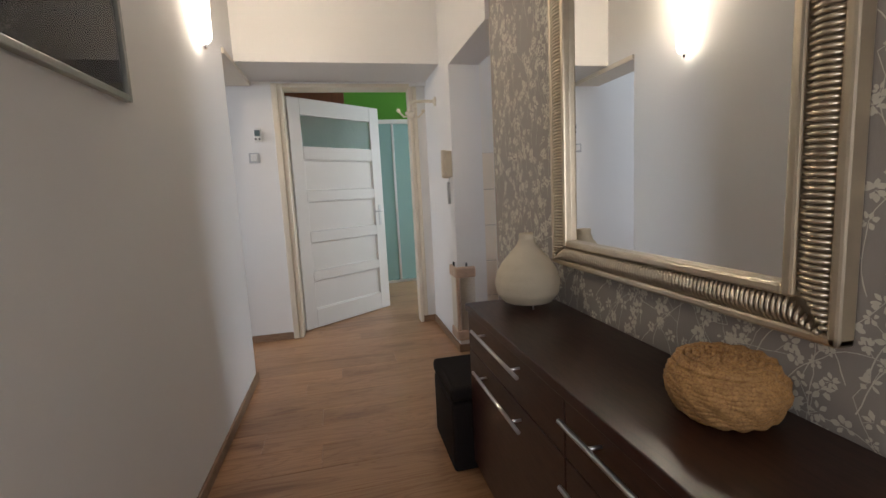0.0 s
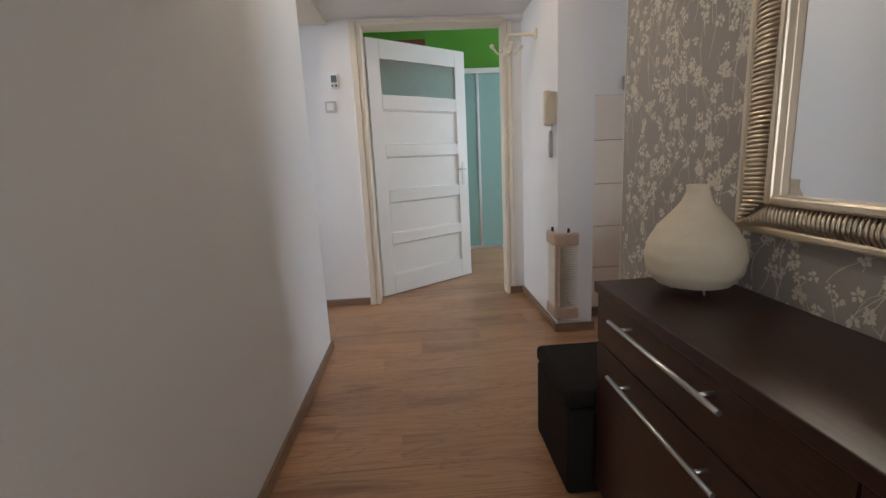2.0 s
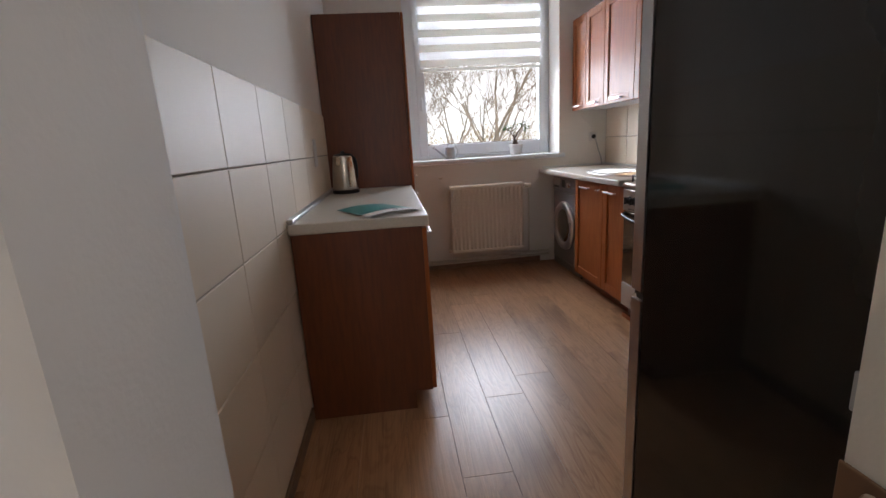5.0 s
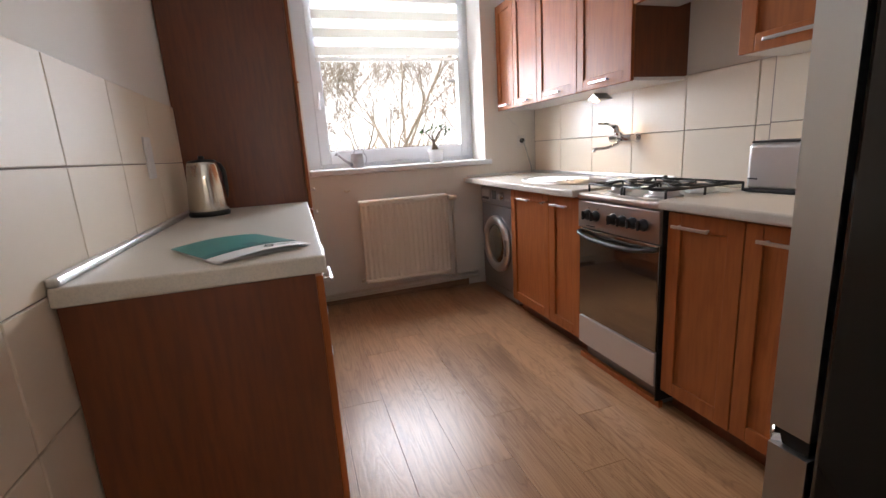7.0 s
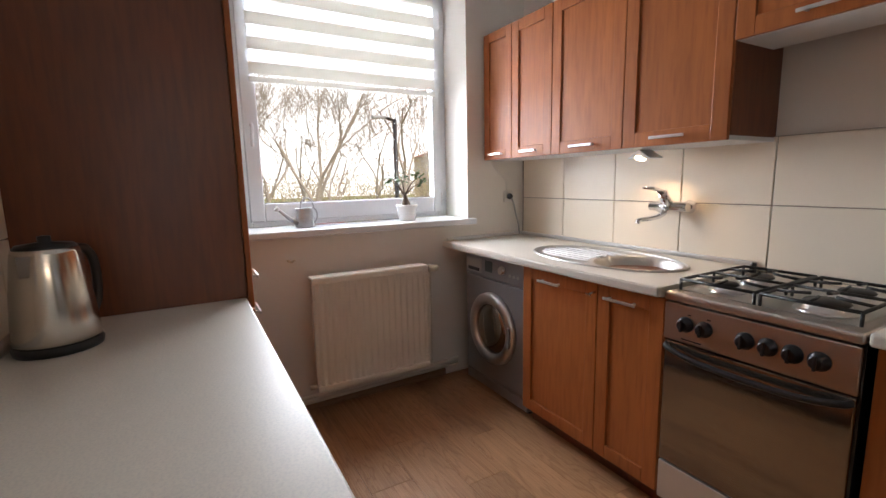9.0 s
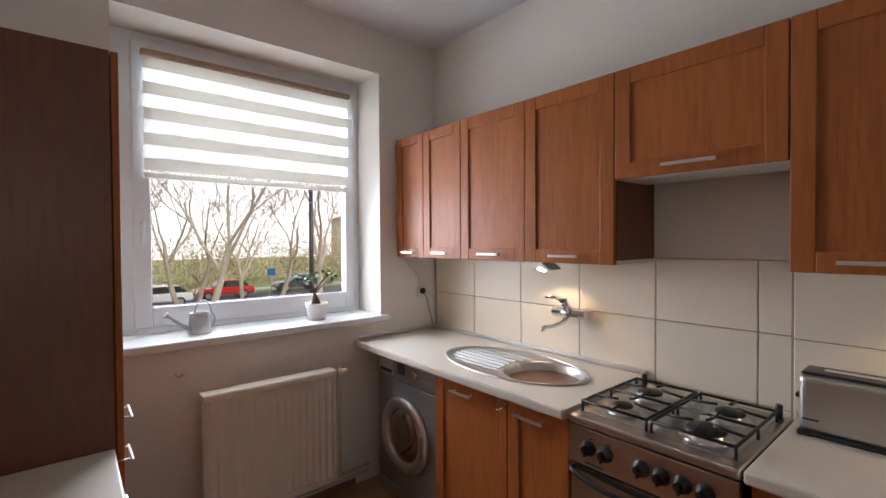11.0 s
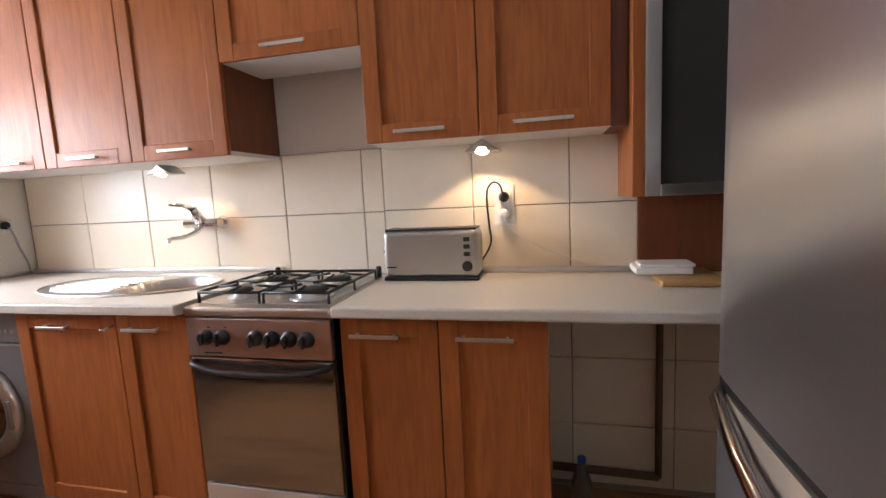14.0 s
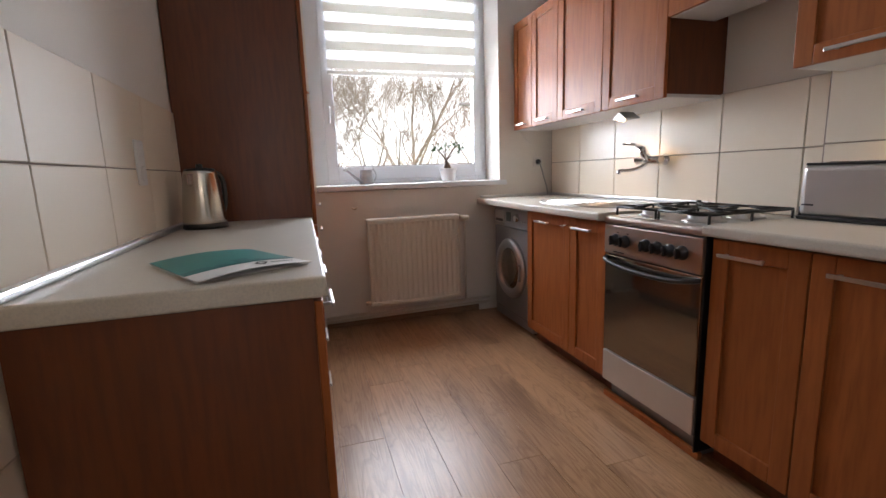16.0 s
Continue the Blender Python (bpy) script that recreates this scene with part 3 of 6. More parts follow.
# backing strips behind the ribs, a darker and duller gold than the mouldings
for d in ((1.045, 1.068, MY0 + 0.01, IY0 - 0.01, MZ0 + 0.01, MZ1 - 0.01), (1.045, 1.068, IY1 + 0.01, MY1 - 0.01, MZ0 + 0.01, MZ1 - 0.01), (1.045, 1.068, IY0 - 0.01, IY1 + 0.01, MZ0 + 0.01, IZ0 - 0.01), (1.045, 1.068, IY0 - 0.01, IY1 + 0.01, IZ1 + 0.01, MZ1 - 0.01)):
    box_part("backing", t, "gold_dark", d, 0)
bm = bmesh.new()
step = 0.0108


def rib(a, b):
    a, b = Vector(a), Vector(b)
    mid = a.lerp(b, 0.5) + Vector((-0.013, 0, 0))
    tube(bm, [a, a.lerp(mid, 0.6) + Vector((-0.004, 0, 0)), mid, mid.lerp(b, 0.4) + Vector((-0.002, 0, 0)), b], [0.003, 0.0043, 0.0043, 0.0038, 0.0026], 6)


z = MZ0 + 0.03
while z < MZ1 - 0.02:
    f = min(1.0, (z - MZ0 - 0.02) / (IZ0 - MZ0 - 0.03), (MZ1 - 0.02 - z) / (MZ1 - IZ1 - 0.03))
    rib((1.038, MY0 + 0.018, z), (1.036, MY0 + 0.018 + (IY0 - MY0 - 0.038) * f, z + 0.004))
    rib((1.038, MY1 - 0.018, z), (1.036, MY1 - 0.018 - (MY1 - IY1 - 0.038) * f, z + 0.004))
    z += step
y = MY0 + 0.03
while y < MY1 - 0.02:
    f = min(1.0, (y - MY0 - 0.02) / (IY0 - MY0 - 0.03), (MY1 - 0.02 - y) / (MY1 - IY1 - 0.03))
    rib((1.038, y, MZ0 + 0.018), (1.036, y + 0.004, MZ0 + 0.018 + (IZ0 - MZ0 - 0.038) * f))
    rib((1.038, y, MZ1 - 0.018), (1.036, y + 0.004, MZ1 - 0.018 - (MZ1 - IZ1 - 0.038) * f))
    y += step
tagged(part("ribs", bm, "gold", t, "rounded champagne ribs"), kind="stuff")

# vase lantern and straw basket
t = thing("table_lantern", (0.93, 2.105, 0.719), "cream rice-paper teardrop lantern on wire feet", "lantern")
rows = []
prof = [(0.045, 0.0), (0.085, 0.010), (0.108, 0.04), (0.114, 0.078), (0.106, 0.115), (0.084, 0.152), (0.056, 0.183), (0.034, 0.21), (0.025, 0.232), (0.025, 0.25)]
for (r0, z0), (r1, z1) in zip(prof, prof[1:]):
    for k in range(4):
        f = k / 4
        rows.append((r0 + (r1 - r0) * f + (0.0012 if k % 2 else 0), z0 + (z1 - z0) * f))
rows.append(prof[-1])
turned_part("shade", t, "paper_vase", rows, Matrix.Translation((0.93, 2.11, 0.733)) @ Matrix.Scale(1.04, 4), steps=40)
for a in (20, 140, 260):
    c, s = math.cos(radians(a)), math.sin(radians(a))
    tube_part("foot", t, "alu", [(0.935 + 0.05 * c, 2.105 + 0.05 * s, 0.737), (0.935 + 0.055 * c, 2.105 + 0.055 * s, 0.7195)], 0.003)

t = thing("straw_basket", (0.945, 1.245, 0.719), "round lidded basket of coiled golden straw", "basket")
bc = Matrix.Translation((0.945, 1.245, 0.719)) @ Matrix.Scale(0.69, 4)


def coil(bm, rows, turns, cord, m, twist=46):
    """A rope wound along a profile of (radius, height)."""
    n = int(turns * 72)
    pts, rs = [], []
    for i in range(n + 1):
        f = i / n * (len(rows) - 1)
        j = min(int(f), len(rows) - 2)
        r = rows[j][0] + (rows[j + 1][0] - rows[j][0]) * (f - j)
        zz = rows[j][1] + (rows[j + 1][1] - rows[j][1]) * (f - j)
        a = 2 * math.pi * turns * i / n
        pts.append(m @ Vector((r * math.cos(a), r * math.sin(a), zz)))
        rs.append(cord * (1 + 0.32 * math.sin(i * 1.15)))
    tube(bm, pts, rs, 5)


bm = bmesh.new()
side = [(0.085, 0.008), (0.115, 0.028), (0.132, 0.062), (0.138, 0.088), (0.132, 0.118), (0.115, 0.140)]
coil(bm, side, 13, 0.0072, bc)
turned(bm, [(r - 0.006, z) for r, z in side], 32, bc)
part("bowl", bm, "straw", t)
bm = bmesh.new()
lid = [(0.118, 0.149), (0.105, 0.157), (0.07, 0.164), (0.03, 0.167), (0.006, 0.168)]
coil(bm, lid, 9, 0.0066, bc)
turned(bm, [(r, z - 0.004) for r, z in lid], 32, bc)
part("lid", bm, "straw", t)


def picture(y0, y1, z0, z1, mats):
    t = thing("framed_picture", (-0.33, (y0 + y1) / 2, z0), "abstract grey and green print in a pewter frame", "picture", "hall pictures")
    bm = bmesh.new()
    for d in ((-0.338, -0.315, y0, y0 + 0.02, z0, z1), (-0.338, -0.315, y1 - 0.02, y1, z0, z1), (-0.338, -0.315, y0 + 0.02, y1 - 0.02, z0, z0 + 0.02), (-0.338, -0.315, y0 + 0.02, y1 - 0.02, z1 - 0.02, z1)):
        box(bm, *d, bevel=0.003)
    part("frame", bm, "frame_grey", t)
    box_part("print", t, mats[0], (-0.336, -0.330, y0 + 0.02, y1 - 0.02, z0 + 0.02, z1 - 0.02), 0)
    box_part("printed_band", t, mats[1], (-0.330, -0.328, y0 + 0.02, y1 - 0.02, z0 + 0.02, z0 + 0.13), 0)
    bm = bmesh.new()
    out = [(0.14 * math.cos(a) * (1 + 0.2 * math.sin(3 * a)), 0.2 * math.sin(a) * (1 + 0.15 * math.cos(2 * a))) for a in [2 * math.pi * k / 28 for k in range(28)]]
    extruded(bm, out, 0.002, Matrix.Translation((-0.330, (y0 + y1) / 2, z0 + 0.33)) @ FACE_PX @ Matrix.Rotation(radians(20), 4, "Z"))
    part("printed_figure", bm, "picture_dark", t)
    box_part("printed_label", t, "card", (-0.328, -0.3265, (y0 + y1) / 2 + 0.07, (y0 + y1) / 2 + 0.12, z0 + 0.115, z0 + 0.14), 0)
    bm = bmesh.new()
    box(bm, -0.324, -0.322, y0 + 0.018, y1 - 0.018, z0 + 0.018, z1 - 0.018)
    part("glazing", bm, "glass", t).visible_shadow = False


picture(1.595, 2.175, 1.475, 2.10, ("picture_grey", "picture_green"))
picture(0.93, 1.545, 1.408, 2.03, ("card", "picture_grey"))

# sconce
t = thing("wall_sconce", (-0.30, 3.04, 1.92), "lit opal glass wall sconce with a chrome tip", "wall lamp")
bm = bmesh.new()
rr = [(0.055, 1.93), (0.068, 1.95), (0.072, 2.0), (0.074, 2.25)]
turned(bm, rr, 24, Matrix.Translation((-0.335, 3.04, 0)) @ Matrix.Rotation(radians(-90), 4, "Z"), sweep=math.pi)
bmesh.ops.solidify(bm, geom=bm.faces[:], thickness=0.003)
part("shade", bm, "lamp_glass", t, "lit opal glass shade")
box_part("wall_plate", t, "chrome", (-0.339, -0.332, 3.00, 3.08, 1.93, 2.2))
turned_part("tip", t, "chrome", [(0.008, 1.895), (0.011, 1.905), (0.011, 1.93)], Matrix.Translation((-0.30, 3.04, 0)), steps=14)
lamp("sconce_bulb", "POINT", (-0.25, 3.04, 2.33), 12, (1.0, 0.82, 0.58), 0.05)

# phone, hooks, thermostat, switches
t = thing("intercom_handset", (0.985, 3.63, 1.24), "cream wall intercom handset with a coiled cord", "intercom")
box_part("base", t, "cream_plastic", (0.962, 0.999, 3.60, 3.675, 1.235, 1.42), 0.008)
bm = bmesh.new()
tube(bm, [(0.945, 3.575, 1.235), (0.945, 3.575, 1.26), (0.938, 3.575, 1.30), (0.938, 3.575, 1.35), (0.945, 3.575, 1.39), (0.945, 3.575, 1.425)], [0.019, 0.021, 0.014, 0.014, 0.021, 0.019], 10)
box(bm, 0.945, 0.998, 3.558, 3.592, 1.24, 1.42, 0.006)
part("receiver", bm, "cream_plastic", t)
bm = bmesh.new()
path, pts = [], []
for i in range(420):
    f = i / 419
    a = f * 2 * math.pi * 36
    u = f * 2 * math.pi
    cy, cz = 3.625 + 0.020 * math.sin(u - math.pi), 1.13 - 0.075 * math.cos(u - math.pi) * -1
    pts.append((0.982 + 0.008 * math.cos(a), cy + 0.008 * math.sin(a), cz))
tube(bm, pts, 0.0022, 5)
tube(bm, [(0.985, 3.625, 1.205), (0.985, 3.61, 1.225), (0.985, 3.60, 1.24)], 0.0022, 5)
part("coiled_cord", bm, "grey_plastic", t, "grey coiled telephone cord")
shift(t, 0.051, 0.075, 0.015)

t = thing("coat_hook", (0.99, 3.92, 1.80), "cream enamelled swan-neck coat hook rack", "coat hook")
turned_part("rose", t, "frame_paint", [(0.035, 0), (0.035, 0.008), (0.015, 0.02)], Matrix.Translation((0.998, 3.92, 1.82)) @ FACE_MX)
tube_part("arm", t, "frame_paint", [(0.99, 3.92, 1.82), (0.90, 3.92, 1.82), (0.83, 3.92, 1.815), (0.805, 3.92, 1.79), (0.805, 3.92, 1.72)], 0.012)
turned_part("hub", t, "frame_paint", [(0.012, -0.03), (0.03, -0.02), (0.03, 0.015), (0.012, 0.03)], Matrix.Translation((0.805, 3.92, 1.72)))
for a in (10, 100, 190, 280):
    c, s = math.cos(radians(a)), math.sin(radians(a))
    p = tube_part("prong", t, "frame_paint", [(0.805, 3.92, 1.715), (0.805 + 0.06 * c, 3.92 + 0.06 * s, 1.705), (0.805 + 0.10 * c, 3.92 + 0.10 * s, 1.745)], 0.007)
    turned_part("knob", p, "frame_paint", [(0.004, -0.014), (0.014, -0.006), (0.014, 0.006), (0.004, 0.014)], Matrix.Translation((0.805 + 0.10 * c, 3.92 + 0.10 * s, 1.75)), steps=12)
shift(t, 0.051, 0.15, 0.03)

t = thing("thermostat", (-0.275, 4.26, 1.61), "white wall thermostat with a grey display", "thermostat")
box_part("case", t, "white_plastic", (-0.305, -0.245, 4.244, 4.27, 1.565, 1.665), 0.008)
box_part("display", t, "led", (-0.295, -0.255, 4.241, 4.245, 1.605, 1.652), 0.001, "grey-green display")
for x in (-0.289, -0.262):
    turned_part("button", t, "black", [(0.008, 0), (0.008, 0.004)], Matrix.Translation((x, 4.245, 1.583)) @ FACE_MY, steps=14)

shift(t, -0.04, 0.16, 0.055)


def switch(name, base, face, label, w=0.08):
    """A rocker switch on a wall; face: the turn from +z to the wall's normal."""
    t = thing(name, base, label, "light switch")
    m = Matrix.Translation(base) @ face
    for nm, dims, material in (("plate", (-w / 2, w / 2, -w / 2, w / 2, 0, 0.010), "grey_plastic"), ("rocker", (-w * 0.32, w * 0.32, -w * 0.30, w * 0.34, 0.010, 0.018), "white_plastic")):
        bm = bmesh.new()
        box(bm, *dims, bevel=0.004)
        bm.transform(m)
        part(nm, bm, material, t)


switch("light_switch", (-0.357, 4.43, 1.495), FACE_MY, "grey and white rocker light switch on the hall wall")
switch("light_switch", (1.565, 3.855, 1.495), FACE_MY, "white rocker light switch above the tiles")


def scratcher():
    """Corner scratching board: two leaves with plush ends hung on black straps round the wall corner."""
    t = thing("cat_scratcher", (1.0, 3.53, 0.09), "corner cat scratcher with beige plush ends and sisal", "cat scratcher")
    box_part("side_leaf", t, "felt", (0.985, 0.998, 3.525, 3.675, 0.10, 0.62), 0.004, "cream felt leaf")
    leaf = box_part("front_leaf", t, "felt", (0.99, 1.12, 3.512, 3.526, 0.10, 0.62), 0.004)
    bm = bmesh.new()
    z = 0.17
    while z < 0.545:
        tube(bm, [(1.012, 3.508, z), (1.112, 3.508, z)], 0.0048, 6)
        z += 0.0105
    tagged(part("sisal_winding", bm, "sisal", leaf, "tight sisal cord winding"), kind="stuff")
    for z0, z1 in ((0.545, 0.625), (0.09, 0.165)):
        bm = bmesh.new()
        box(bm, 0.972, 1.125, 3.494, 3.524, z0, z1, 0.014, 3)
        box(bm, 0.972, 0.999, 3.50, 3.68, z0, z1, 0.014, 3)
        part("plush_end", bm, "fur", t, "worn beige plush")
    box_part("plush_strip", t, "fur", (0.978, 1.005, 3.498, 3.526, 0.16, 0.55), 0.008, "beige plush strip")
    for p in ((1.062, 3.516), (0.99, 3.60)):
        box_part("strap", t, "black", (p[0] - 0.007, p[0] + 0.007, p[1] - 0.007, p[1] + 0.007, 0.60, 0.652), 0.004, "black hanging strap")
    shift(t, 0.05, 0.09, 0.0)


scratcher()
t = thing("scratch_board", (1.13, 2.84, 0), "brown board with a beige plush scratching pad by the wall end", "cat scratcher")
box_part("board", t, "brown_board", (1.075, 1.222, 2.832, 2.838, 0, 0.755), 0.003)
box_part("pad", t, "sisal", (1.085, 1.175, 2.839, 2.853, 0.0, 0.735), 0.01, "beige woven pad")
box_part("pad_edge", t, "fur", (1.082, 1.18, 2.839, 2.857, 0.715, 0.745), 0.012, "worn plush edge")

# bedroom beyond the door
t = thing("sliding_wardrobe", (0.9, 6.6, 0), "wardrobe with pale teal sliding glass doors", "wardrobe")
box_part("body", t, "white_lam", (-0.6, 2.4, 6.45, 7.15, 0, 2.09))
for i, (a, b) in enumerate(((-0.6, 0.33), (0.30, 1.0), (0.97, 1.72), (1.69, 2.4))):
    y = 6.40 if i % 2 else 6.43
    dd = box_part("sliding_door", t, "wardrobe", (a, b, y, y + 0.015, 0.03, 2.04), 0.002)
    for x in (a, b - 0.03):
        box_part("door_stile", dd, "alu", (x, x + 0.03, y - 0.008, y + 0.018, 0.03, 2.04), 0.002, "aluminium stile")
box_part("top_rail", t, "white_plastic", (-0.6, 2.4, 6.38, 6.45, 2.04, 2.09), 0.003, "white top rail")
box_part("bottom_rail", t, "alu", (-0.6, 2.4, 6.38, 6.45, 0.0, 0.03), 0.003, "aluminium floor rail")
t = thing("storage_box", (-0.1, 6.8, 2.09), "brown cardboard box on top of the wardrobe", "box")
box_part("body", t, "cherry_dark", (-0.5, 0.42, 6.5, 7.1, 2.092, 2.45), 0.01)
# living room glimpsed in the mirror
t = thing("armchair", (-2.1, 3.6, 0), "navy upholstered armchair in the living room", "armchair")
box_part("seat", t, "navy", (-2.4, -1.75, 3.3, 3.95, 0.12, 0.45), 0.05)
box_part("backrest", t, "navy", (-2.55, -2.36, 3.3, 3.95, 0.12, 0.85), 0.06)
box_part("armrest", t, "navy", (-2.4, -1.75, 3.20, 3.32, 0.1, 0.6), 0.04)
box_part("armrest", t, "navy", (-2.4, -1.75, 3.93, 4.05, 0.1, 0.6), 0.04)
for x in (-2.45, -1.85):
    for y in (3.28, 3.95):
        box_part("leg", t, "wenge", (x, x + 0.05, y, y + 0.05, 0, 0.13), 0.005)

# ---- kitchen units ----


def framed_door(parent, x0, x1, z0, z1, y, material="cherry", w=0.062, sign=1):
    """A shaker door in the x-z plane: front at y, body behind it (sign: +1 faces +y, -1 faces -y)."""
    yb = y - sign * 0.019
    d = box_part("door", parent, material, (x0 + w, x1 - w, yb + sign * 0.002, y - sign * 0.009, z0 + w, z1 - w), 0)
    for nm, dims in (("stile", (x0, x0 + w, yb, y, z0, z1)), ("stile", (x1 - w, x1, yb, y, z0, z1)), ("rail", (x0 + w, x1 - w, yb, y, z0, z0 + w)), ("rail", (x0 + w, x1 - w, yb, y, z1 - w, z1))):
        box_part(nm, d, material, dims, 0.003)
    return d


def flat_handle(parent, xc, z, y, length=0.13, sign=1):
    bm = bmesh.new()
    box(bm, xc - length / 2, xc + length / 2, y + sign * 0.022, y + sign * 0.030, z - 0.006, z + 0.006, 0.002)
    for f in (-0.38, 0.38):
        box(bm, xc + f * length - 0.004, xc + f * length + 0.004, y, y + sign * 0.0225, z - 0.004, z + 0.004)
    part("handle", bm, "alu", parent, "brushed aluminium bar handle")


YU, UZ0, UZ1 = 1.685, 1.417, 2.185


def wall_unit(x0, x1, back, z0=UZ0, z1=UZ1, label="cherry wall cabinet with a framed door", hx=None, hl=0.13):
    t = thing("wall_cabinet", ((x0 + x1) / 2, back, z0), label, "kitchen cabinet", "upper cabinets")
    bm = bmesh.new()
    box(bm, x0 + 0.0005, x1 - 0.0005, back + 0.002, YU - 0.021, z0 + 0.017, z1, 0.001)
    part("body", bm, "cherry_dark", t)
    box_part("underside", t, "white_lam", (x0 + 0.0005, x1 - 0.0005, back + 0.002, YU - 0.021, z0, z0 + 0.016), 0, "white underside")
    d = framed_door(t, x0 + 0.002, x1 - 0.002, z0, z1, YU, w=min(0.062, (x1 - x0) * 0.2))
    flat_handle(d, hx if hx else (x0 + x1) / 2, z0 + 0.032, YU, hl)
    return t


wall_unit(4.66, 4.945, 1.335)
wall_unit(4.32, 4.66, 1.335)
wall_unit(3.865, 4.32, 1.335, hl=0.15)
wall_unit(3.41, 3.865, 1.335, hl=0.15)
wall_unit(2.845, 3.41, 1.415, z0=1.757, label="short cherry cabinet above the stove", hl=0.18)
wall_unit(2.438, 2.845, 1.415, hl=0.18)
wall_unit(2.02, 2.438, 1.415, hl=0.19)

t = thing("glass_cabinet", (1.75, 1.42, 1.19), "cherry cabinet with a smoked glass aluminium door", "kitchen cabinet")
box_part("side", t, "cherry", (1.93, 1.965, 1.43, 1.722, 1.19, 2.185))
box_part("filler", t, "cherry_dark", (1.966, 2.019, 1.43, 1.655, 1.417, 2.185))
box_part("body", t, "cherry_dark", (1.45, 1.929, 1.43, 1.70, 1.19, 2.185))
bm = bmesh.new()
for d in ((1.885, 1.929, 1.705, 1.725, 1.19, 2.185), (1.45, 1.50, 1.705, 1.725, 1.19, 2.185), (1.50, 1.885, 1.705, 1.725, 1.19, 1.225), (1.50, 1.885, 1.705, 1.725, 2.15, 2.185)):
    box(bm, *d, bevel=0.003)
dr = part("door_frame", bm, "alu", t, "satin aluminium door frame")
box_part("door_glass", dr, "smoke_glass", (1.50, 1.885, 1.71, 1.717, 1.225, 2.15), 0, "smoked glass")
box_part("lower_panel", t, "cherry_dark", (1.45, 1.90, 1.432, 1.452, 0.906, 1.19))

# worktops
YW, ZW0, ZW1 = 2.0, 0.868, 0.905


def worktop(x0, x1, back, label):
    t = thing("worktop", ((x0 + x1) / 2, back, ZW0), label, "worktop")
    bm = bmesh.new()
    box(bm, x0, x1, back + 0.001, YW, ZW0, ZW1, 0.009, 3)
    part("slab", bm, "worktop", t)
    box_part("upstand", t, "alu", (x0, x1, back + 0.009, back + 0.028, ZW1, ZW1 + 0.022), 0.006, "aluminium edge strip")
    return t


wt = thing("worktop", (4.2, 1.34, ZW0), "pale speckled worktop with an inset sink", "worktop")
bm = bmesh.new()
SX, SY, SA, SB = 3.965, 1.675, 0.41, 0.225      # oval sink
n = 48
ring = [bm.verts.new((SX + SA * math.cos(2 * math.pi * i / n), SY + SB * math.sin(2 * math.pi * i / n), ZW1)) for i in range(n)]
outer = []
for i in range(n):
    a = 2 * math.pi * i / n
    c, s = math.cos(a), math.sin(a)
    k = min(((4.968 - SX) if c > 0 else (SX - 3.432)) / max(abs(c), 1e-6), ((YW - SY) if s > 0 else (SY - 1.338)) / max(abs(s), 1e-6))
    outer.append(bm.verts.new((SX + k * c, SY + k * s, ZW1)))
for i in range(n):
    j = (i + 1) % n
    bm.faces.new((ring[i], ring[j], outer[j], outer[i]))
ext = bmesh.ops.extrude_face_region(bm, geom=bm.faces[:])["geom"]
for v in ext:
    if isinstance(v, bmesh.types.BMVert):
        v.co.z = ZW0
part("slab", bm, "worktop", wt, smooth=False)
for d in ((3.432, 4.968, YW - 0.03, YW + 0.002, ZW0 - 0.001, ZW1 + 0.0015), (4.93, 4.968, 1.345, YW - 0.03, ZW0 - 0.001, ZW1 + 0.0015)):
    box_part("edge", wt, "worktop", d, 0.009)
box_part("upstand", wt, "alu", (3.432, 4.968, 1.347, 1.365, ZW1, ZW1 + 0.022), 0.006, "aluminium edge strip")
box_part("upstand", wt, "alu", (4.952, 4.969, 1.365, 1.97, ZW1, ZW1 + 0.022), 0.006, "aluminium edge strip")
worktop(1.23, 2.872, 1.415, "pale speckled worktop running to the fridge")

t = thing("inset_sink", (SX, SY, 0.76), "oval stainless sink with a ribbed drainer", "sink")
bm = bmesh.new()
BX, BR = 3.765, 0.185


def sink_z(x, y):
    r = math.hypot((x - BX) / 1.0, (y - SY) / 0.98)
    if r < BR:
        f = min(1, (BR - r) / 0.035)
        return 0.905 - 0.135 * (f * f * (3 - 2 * f))
    if x > BX + BR + 0.01 and ((x - SX) / (SA - 0.045)) ** 2 + ((y - SY) / (SB - 0.04)) ** 2 < 1:
        return 0.902 + (0.005 if int((y - SY + 1) / 0.02) % 2 else 0.0)
    return 0.9085


rows_, steps_ = 34, 96
prev = None
cv = bm.verts.new((BX, SY, sink_z(BX, SY)))
for j in range(1, rows_ + 1):
    f = j / rows_
    cur = []
    for i in range(steps_):
        a = 2 * math.pi * i / steps_
        ex, ey = SX + (SA + 0.008) * math.cos(a), SY + (SB + 0.008) * math.sin(a)
        x, y = BX + (ex - BX) * f, SY + (ey - SY) * f
        cur.append(bm.verts.new((x, y, sink_z(x, y) if j < rows_ else 0.9065)))
    for i in range(steps_):
        k = (i + 1) % steps_
        bm.faces.new((cv, cur[i], cur[k]) if prev is None else (prev[i], cur[i], cur[k], prev[k]))
    prev = cur
part("basin", bm, "steel", t, smooth=True)
